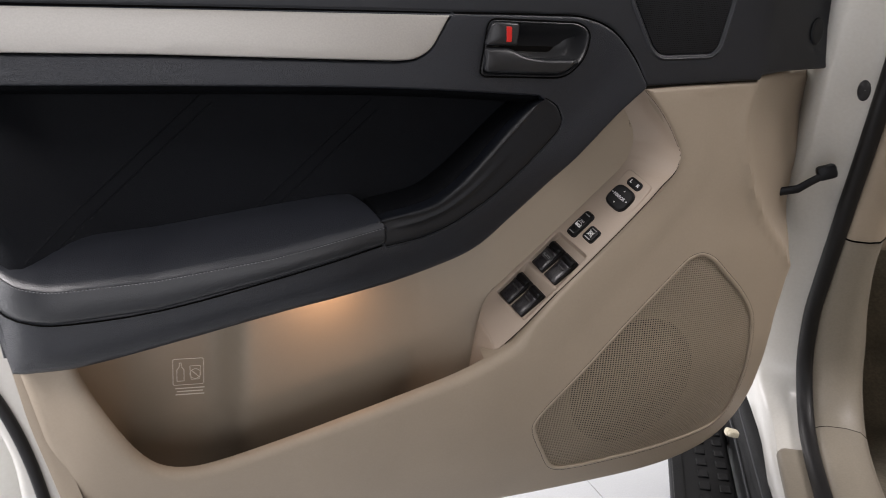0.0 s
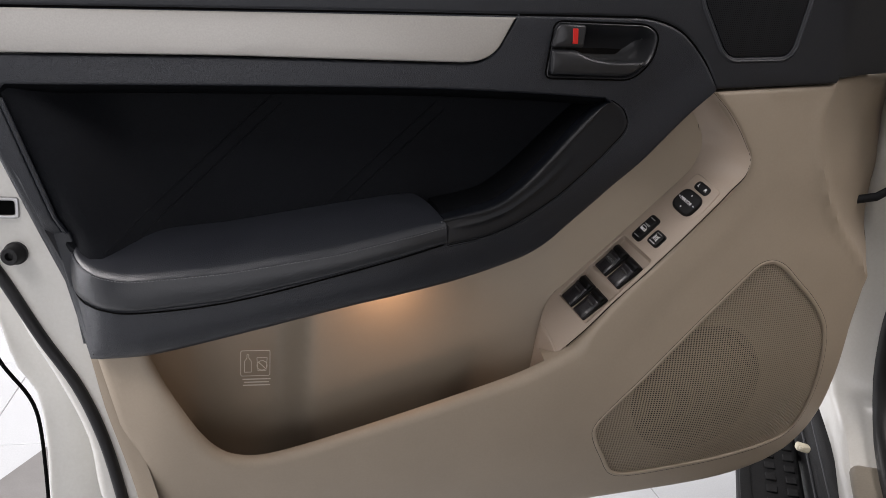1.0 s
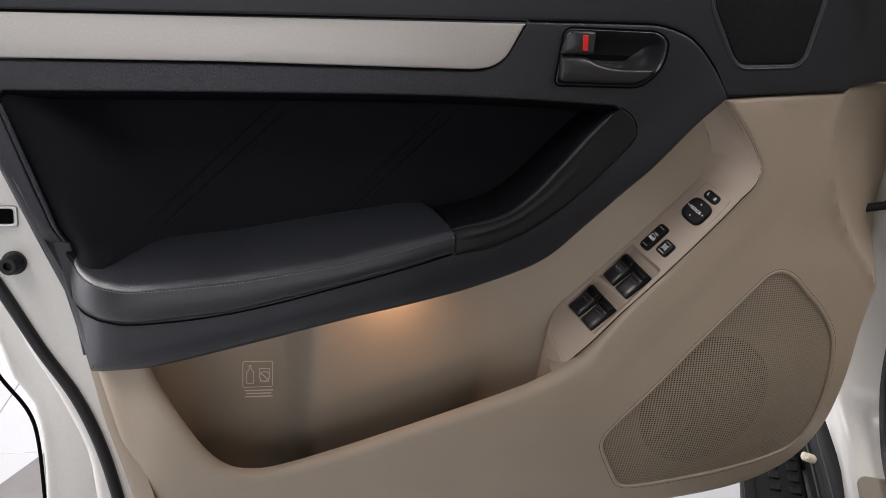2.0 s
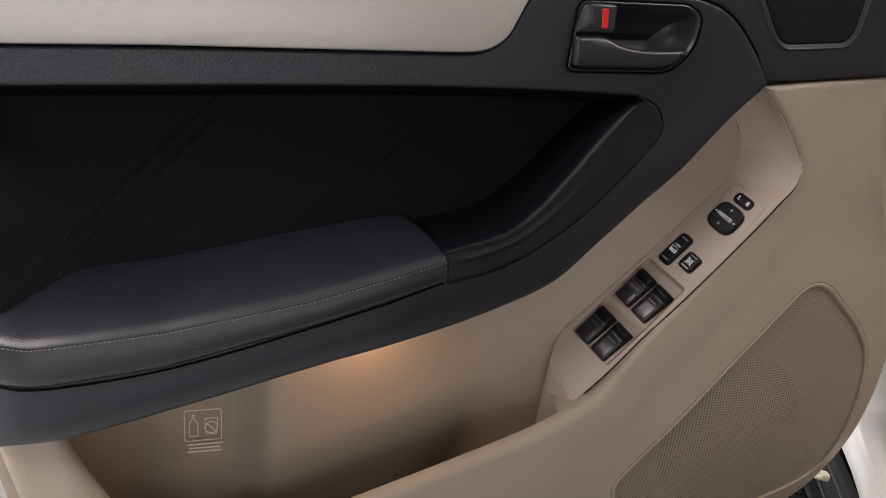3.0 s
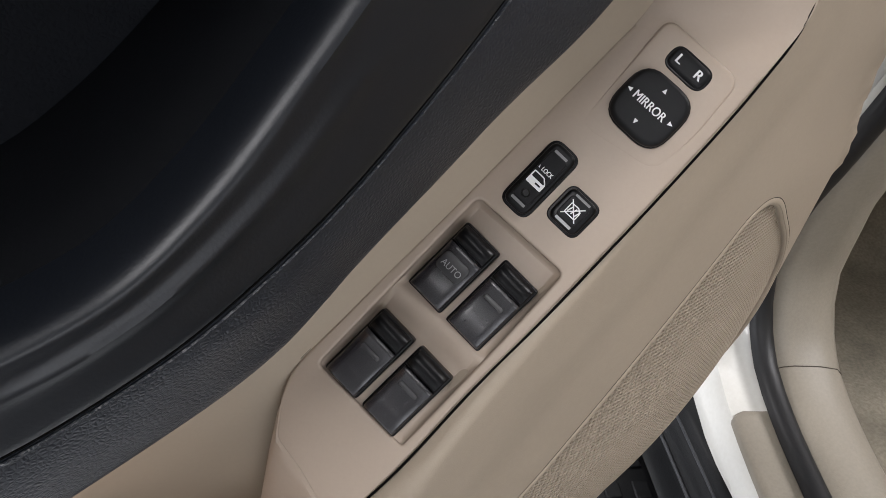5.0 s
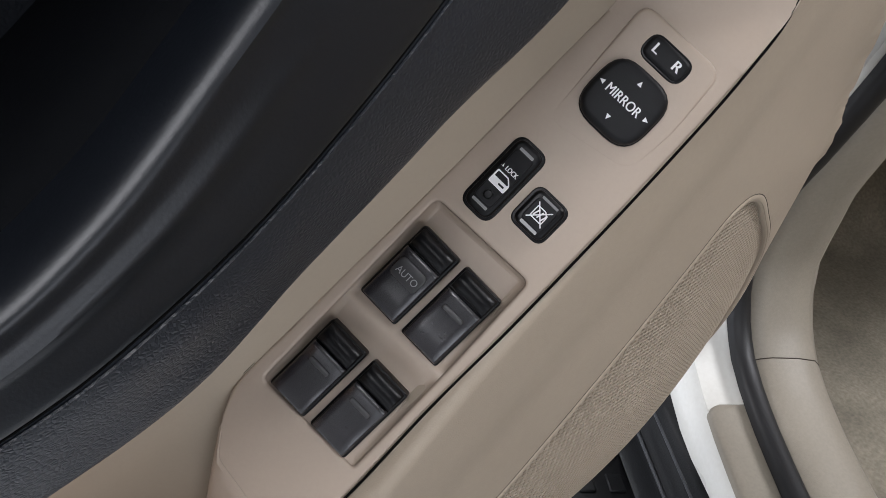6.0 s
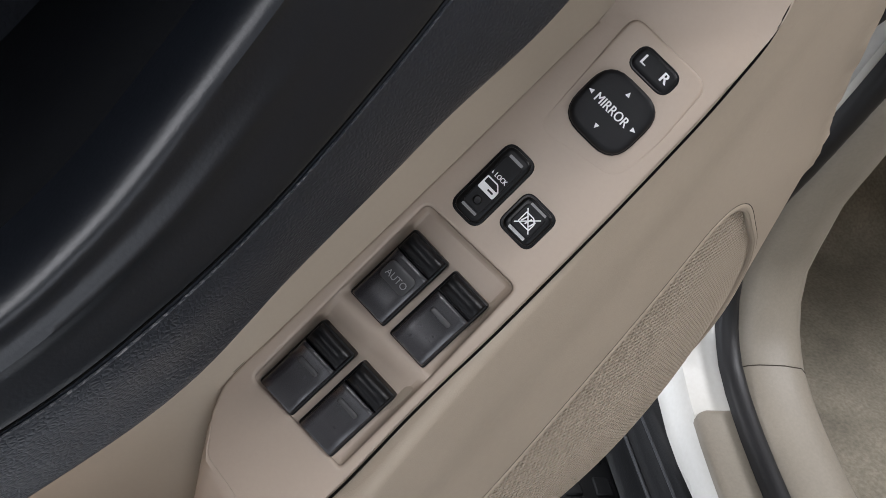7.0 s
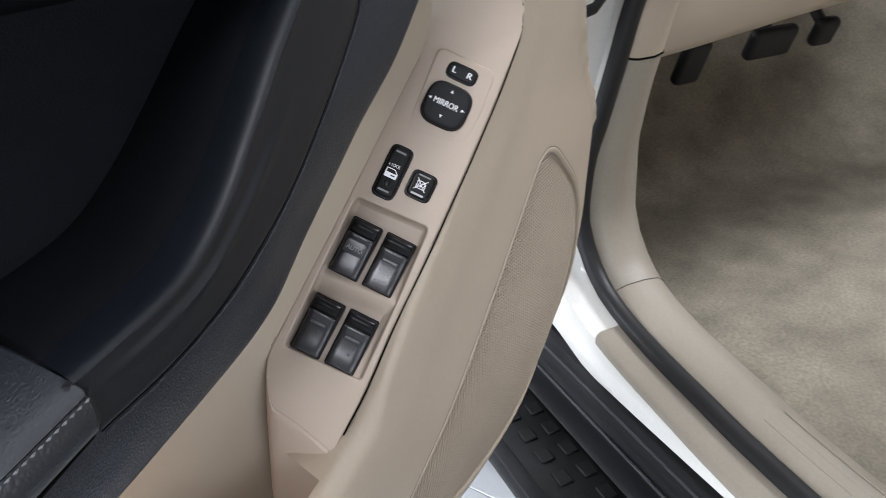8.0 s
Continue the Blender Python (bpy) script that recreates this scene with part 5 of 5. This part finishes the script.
def opening():
    jamb = [(0.002, 0.050), (0.006, 0.040), (0.011, 0.034), (0.012, 0.015), (0.013, -0.002), (0.018, -0.006), (0.028, -0.009), (0.040, -0.011), (0.052, -0.012), (0.060, -0.010)]
    POST[:] = [(0.002, 0.050), (0.006, 0.040), (0.014, 0.034), (0.016, 0.020), (0.017, -0.020), (0.022, -0.032), (0.034, -0.038), (0.06, -0.040), (0.10, -0.042), (0.14, -0.045)]
    cpart("door_jamb", loft("door_jamb", along(jamb, pillar=POST)), PAINT, "white painted door jamb and sill")
    rows = along([(0.002, 0.031), (-0.0040, 0.032), (-0.0078, 0.035), (-0.0095, 0.041), (-0.0095, 0.047), (-0.007, 0.052), (-0.002, 0.055), (0.003, 0.044)])
    cpart("opening_seal", loft("opening_seal", rows, closed=True), RUBBER, "black rubber seal round the doorway")
    sill = next(k for k, q in enumerate(OPENING) if q[0] < 0.0)
    trim = [(0.004, 0.052), (-0.004, 0.060), (-0.008, 0.070), (-0.009, 0.098), (-0.004, 0.120), (0.008, 0.132), (0.05, 0.139), (0.13, 0.142)]
    slim = [(0.004, 0.052), (-0.004, 0.058), (-0.007, 0.066), (-0.007, 0.086), (-0.002, 0.101), (0.010, 0.109), (0.05, 0.114), (0.13, 0.116)]
    plate = cpart("sill_trim", loft("sill_trim", along(trim, 0, sill + 1, slim)), SILL, "greyish beige ribbed sill trim")
    for w in (0.078, 0.092, 0.106):
        part("rib", tube("rib", [r[0] for r in along([(-0.0082, w)], 0, sill - 8)], 0.0009, 6), SILL, plate)
    top = next(k for k, q in enumerate(OPENING) if q[1] > 0.905)
    cpart("kick_panel", loft("kick_panel", along([(d + 0.0006, w) for d, w in trim], sill, top + 1, [(d + 0.0006, w) for d, w in slim])), SILL, "greyish beige kick panel beside the footwell")
    cpart("pillar_trim", loft("pillar_trim", along(trim, top, None, slim)), BEIGE, "beige pillar trim")
    for k, rad, tone in ((sill, 0.0006, GROOVE), (top, 0.0014, DARK)):
        line = along([(d - 0.0002, w) for d, w in trim], pillar=[(d - 0.0002, w) for d, w in slim])[k]
        cpart("trim_seam", tube("trim_seam", line, rad, 6), tone)
    # scuff plate on the sill
    front = next(k for k, q in enumerate(OPENING) if q[0] < 0.055)
    rows = along([(0.012, 0.046), (0.0045, 0.043), (0.0062, 0.026), (0.0065, 0.004), (0.008, -0.001), (0.011, -0.0035), (0.020, -0.0045)], 0, front + 1)
    tip = [Vector(v) for v in rows[-1]]
    for shift, drop, pull in ((0.003, 0.0, 0.02), (0.007, 0.0004, 0.10), (0.010, 0.002, 0.26), (0.0115, 0.005, 0.36), (0.012, 0.014, 0.40)):
        rows.append([v.lerp(tip[0], pull * k / 6) - CAR_R * shift + Vector((0, 0, 0.4 * shift - drop)) for k, v in enumerate(tip)])
    cpart("scuff_plate", loft("scuff_plate", rows), SILL, "greyish beige plastic scuff plate")
    # rocker: black cladding below the sill, with a ridge along it
    rows = [[body(s, w, z) for w, z in ((-0.004, 0.538), (-0.012, 0.5355), (-0.016, 0.532), (-0.0185, 0.524), (-0.0190, 0.518), (-0.0215, 0.515), (-0.0235, 0.505), (-0.026, 0.495), (-0.0305, 0.491), (-0.0310, 0.486), (-0.024, 0.480), (-0.015, 0.36))] for s in (-0.60, -0.30, -0.1, 0.1, 0.4, 0.8, 1.2)]
    rocker = cpart("rocker_cladding", loft("rocker_cladding", rows), STEP, "black rocker cladding")
    for w, z in ((-0.0185, 0.5195), (-0.0300, 0.4925)):
        part("cladding_ridge", tube("cladding_ridge", [body(s, w, z) for s in (-0.60, -0.1, 0.4, 1.2)], 0.0022, 8), HANDLE, rocker, "thin grey ridge")


def running_board():
    board = block("running_board", (1.9, 0.112, 0.030), Matrix.Identity(4), 0.012, 4)
    m = Matrix((CAR_R, -CAR_I, Vector((0, 0, 1)))).transposed().to_4x4()
    m.translation = body(0.55, -0.083, 0.426)
    board.transform(m)
    ob = cpart("running_board", board, STEP, "black rubber-topped running board")
    pad = block("tread_block", (0.024, 0.019, 0.004), Matrix.Identity(4), 0.0015, 1)
    pad.materials.append(STEP)
    for i in range(40):
        for j in range(2):
            o = new("tread_block", pad)
            o.parent = ob
            o.matrix_world = m @ pose(-0.90 + 0.044 * i, -0.034 + 0.034 * j, 0.0160)
    rim = block("board_rim", (1.88, 0.020, 0.006), m @ pose(0, 0.043, 0.0160), 0.0025, 2)
    part("board_rim", rim, STEP, ob, "raised rubber rim")


def cabin():
    rows = []
    for s in [k * 0.06 - 1.0 for k in range(38)]:
        row = []
        for k in range(26):
            w = 0.090 + 0.052 * k
            z = 0.455 + 0.55 * smooth(-s, 0.45, 1.0) + 0.004 * noise.noise(Vector((s * 5, w * 5, 0))) + 0.05 * smooth(w, 1.0, 1.25)
            row.append(body(s, w, z))
        rows.append(row)
    cpart("carpet", loft("carpet", rows), CARPET, "grey-brown worn cabin carpet")
    # lower dashboard
    rows = []
    for k in range(28):
        w = 0.050 + 0.05 * k
        dz = 0.012 * smooth(w, 0.05, 0.5)
        bow = -0.17 * (min(w, 0.70) - 0.085)
        rows.append([body(s, w, z + dz - 0.012) for s, z in ((-0.30, 0.960), (-0.16, 0.925), (-0.06 + bow, 0.905), (-0.030 + bow, 0.908), (-0.016 + bow, 0.922), (-0.006 + bow, 0.96), (0.012 + bow, 1.02), (0.03 + bow, 1.10), (0.02 + bow, 1.20), (-0.2, 1.28), (-1.05, 1.20), (-1.10, 0.90))])
    cpart("lower_dashboard", loft("lower_dashboard", rows), BEIGE, "beige lower dashboard panel")
    # unseen panel added to keep light off the carpet from the far side
    side = block("far_side_blocker", (2.9, 0.06, 0.75), Matrix.Identity(4), 0.01, 2)
    m = Matrix((CAR_R, -CAR_I, Vector((0, 0, 1)))).transposed().to_4x4()
    m.translation = body(0.45, 1.46, 0.78)
    side.transform(m)
    cpart("far_side_blocker", side, BEIGE, "plain beige panel, unseen, shutting light out on the far side")
    # plain panel added out of view, in place of seats, to block light
    rear = block("cabin_rear_blocker", (0.06, 1.30, 1.20), Matrix.Identity(4), 0.01, 2)
    m = Matrix((CAR_R, -CAR_I, Vector((0, 0, 1)))).transposed().to_4x4()
    m.translation = body(1.30, 0.80, 1.02)
    rear.transform(m)
    cpart("cabin_rear_blocker", rear, BEIGE, "plain beige panel, unseen, blocking light from behind")
    # roof out of view, added to hold overhead light off the footwell
    roof = [[body(s, w, 1.72 - 0.25 * (w - 0.75) ** 2 - 0.30 * max(0, -s) ** 2) for s in (0.35, 0.5, 0.7, 1.0, 1.5, 1.9)] for w in (0.12, 0.3, 0.75, 1.2, 1.38)]
    top = cpart("roof", loft("roof", roof), PAINT, "white car roof, unseen, added to shade the cabin")
    thickness = top.modifiers.new("thickness", "SOLIDIFY")
    thickness.thickness = 0.04
    cpart("footwell_wall", loft("footwell_wall", [[body(s, 0.088 + 0.02 * smooth(-s, 0, 0.3), z) for z in (0.42, 0.6, 0.8, 1.0)] for s in (-1.0, -0.6, -0.3, -0.16, -0.13)]), CARPET, "dark footwell side")
    for w, s, wide, tall in ((0.415, -0.35, 0.062, 0.085), (0.580, -0.35, 0.115, 0.060), (0.700, -0.35, 0.058, 0.055)):
        arm = tube("pedal_arm", [body(s - 0.10, w, 1.03), body(s - 0.07, w, 0.935), body(s - 0.03, w, 0.836), body(s, w, 0.806)], 0.010, 8)
        ped = cpart("pedal", arm, RUBBER, "black rubber foot pedal")
        pad = block("pedal_pad", (0.024, wide * 0.85, tall), Matrix.Identity(4), 0.0115, 4)
        m = Matrix((CAR_R, -CAR_I, Vector((0, 0, 1)))).transposed().to_4x4()
        m.translation = body(s + 0.008, w, 0.791 - 0.4 * (tall - 0.055))
        pad.transform(m @ pose(0, 0, 0, 0, 25, 0))
        part("pedal_pad", pad, RUBBER, ped)


def wheel(s, w, side):
    """A road wheel: a tyre with a rounded shoulder and a dished silver rim."""
    def ring(r, d):
        return [body(s + r * math.cos(x), w + side * d, 0.36 + r * math.sin(x)) for x in (2 * math.pi * k / 36 for k in range(37))]

    tyre = cpart("wheel", loft("wheel", [ring(r, d) for r, d in ((0.23, 0.11), (0.25, 0.125), (0.31, 0.128), (0.345, 0.11), (0.36, 0.07), (0.36, -0.07), (0.345, -0.11), (0.25, -0.12), (0.22, -0.10))]), RUBBER, "black tyre on a silver rim")
    part("rim", loft("rim", [ring(r, d) for r, d in ((0.235, 0.112), (0.225, 0.118), (0.21, 0.10), (0.12, 0.075), (0.06, 0.085), (0.001, 0.085))]), METAL, tyre, "dished silver rim")


def hinge_side():
    """The pillar front of the opening: check strap, hinge and grommet."""
    strap = [(0.440, 0.088, 0.978), (0.471, 0.062, 0.990), (0.490, 0.060, 1.001), (0.512, 0.058, 1.012)]
    spot = body(0.120, 0.004, 1.128)
    rings = [(0.013, 0.0), (0.013, 0.003), (0.010, 0.005), (0.0005, 0.005)]
    turn = Vector((-0.45, -0.88, 0.12)).to_track_quat("Z", "Y").to_matrix().to_4x4()
    cpart("grommet", loft("grommet", [[spot + turn @ Vector((0.6 * r * math.cos(x), r * math.sin(x), d)) for x in (2 * math.pi * k / 20 for k in range(21))] for r, d in rings]), RUBBER, "small black rubber grommet")
    # solid dark tube drawn in as the shade between door and pillar
    cpart("hinge_gap_shade", tube("hinge_gap_shade", [(0.462, 0.080, 0.925), (0.470, 0.082, 0.885), (0.474, 0.084, 0.840), (0.474, 0.086, 0.800)], 0.0075, 8), DARK, "dark tube added for the shaded gap between door and pillar")
    hinge = cpart("door_hinge", block("door_hinge", (0.022, 0.015, 0.012), pose(0.526, 0.181, 0.560, 0, 12, -20), 0.004, 3), CREAM, "cream painted lower door hinge")
    part("hinge_bolt", block("hinge_bolt", (0.008, 0.008, 0.008), pose(0.516, 0.172, 0.564, 0, 12, -20), 0.004, 2), CREAM, hinge)
    ob = cpart("check_strap", tube("check_strap", strap, 0.0036, 8, 1.6), BLACK_SOFT, "black door check strap")
    part("strap_head", block("strap_head", (0.026, 0.018, 0.020), pose(0.512, 0.059, 1.014, 0, -20, -28), 0.005, 2), BLACK_SOFT, ob)


opening()
running_board()
cabin()
hinge_side()
for place in ((-0.62, 0.10, -1), (-0.62, 1.40, 1), (1.95, 0.10, -1), (1.95, 1.40, 1)):
    wheel(*place)
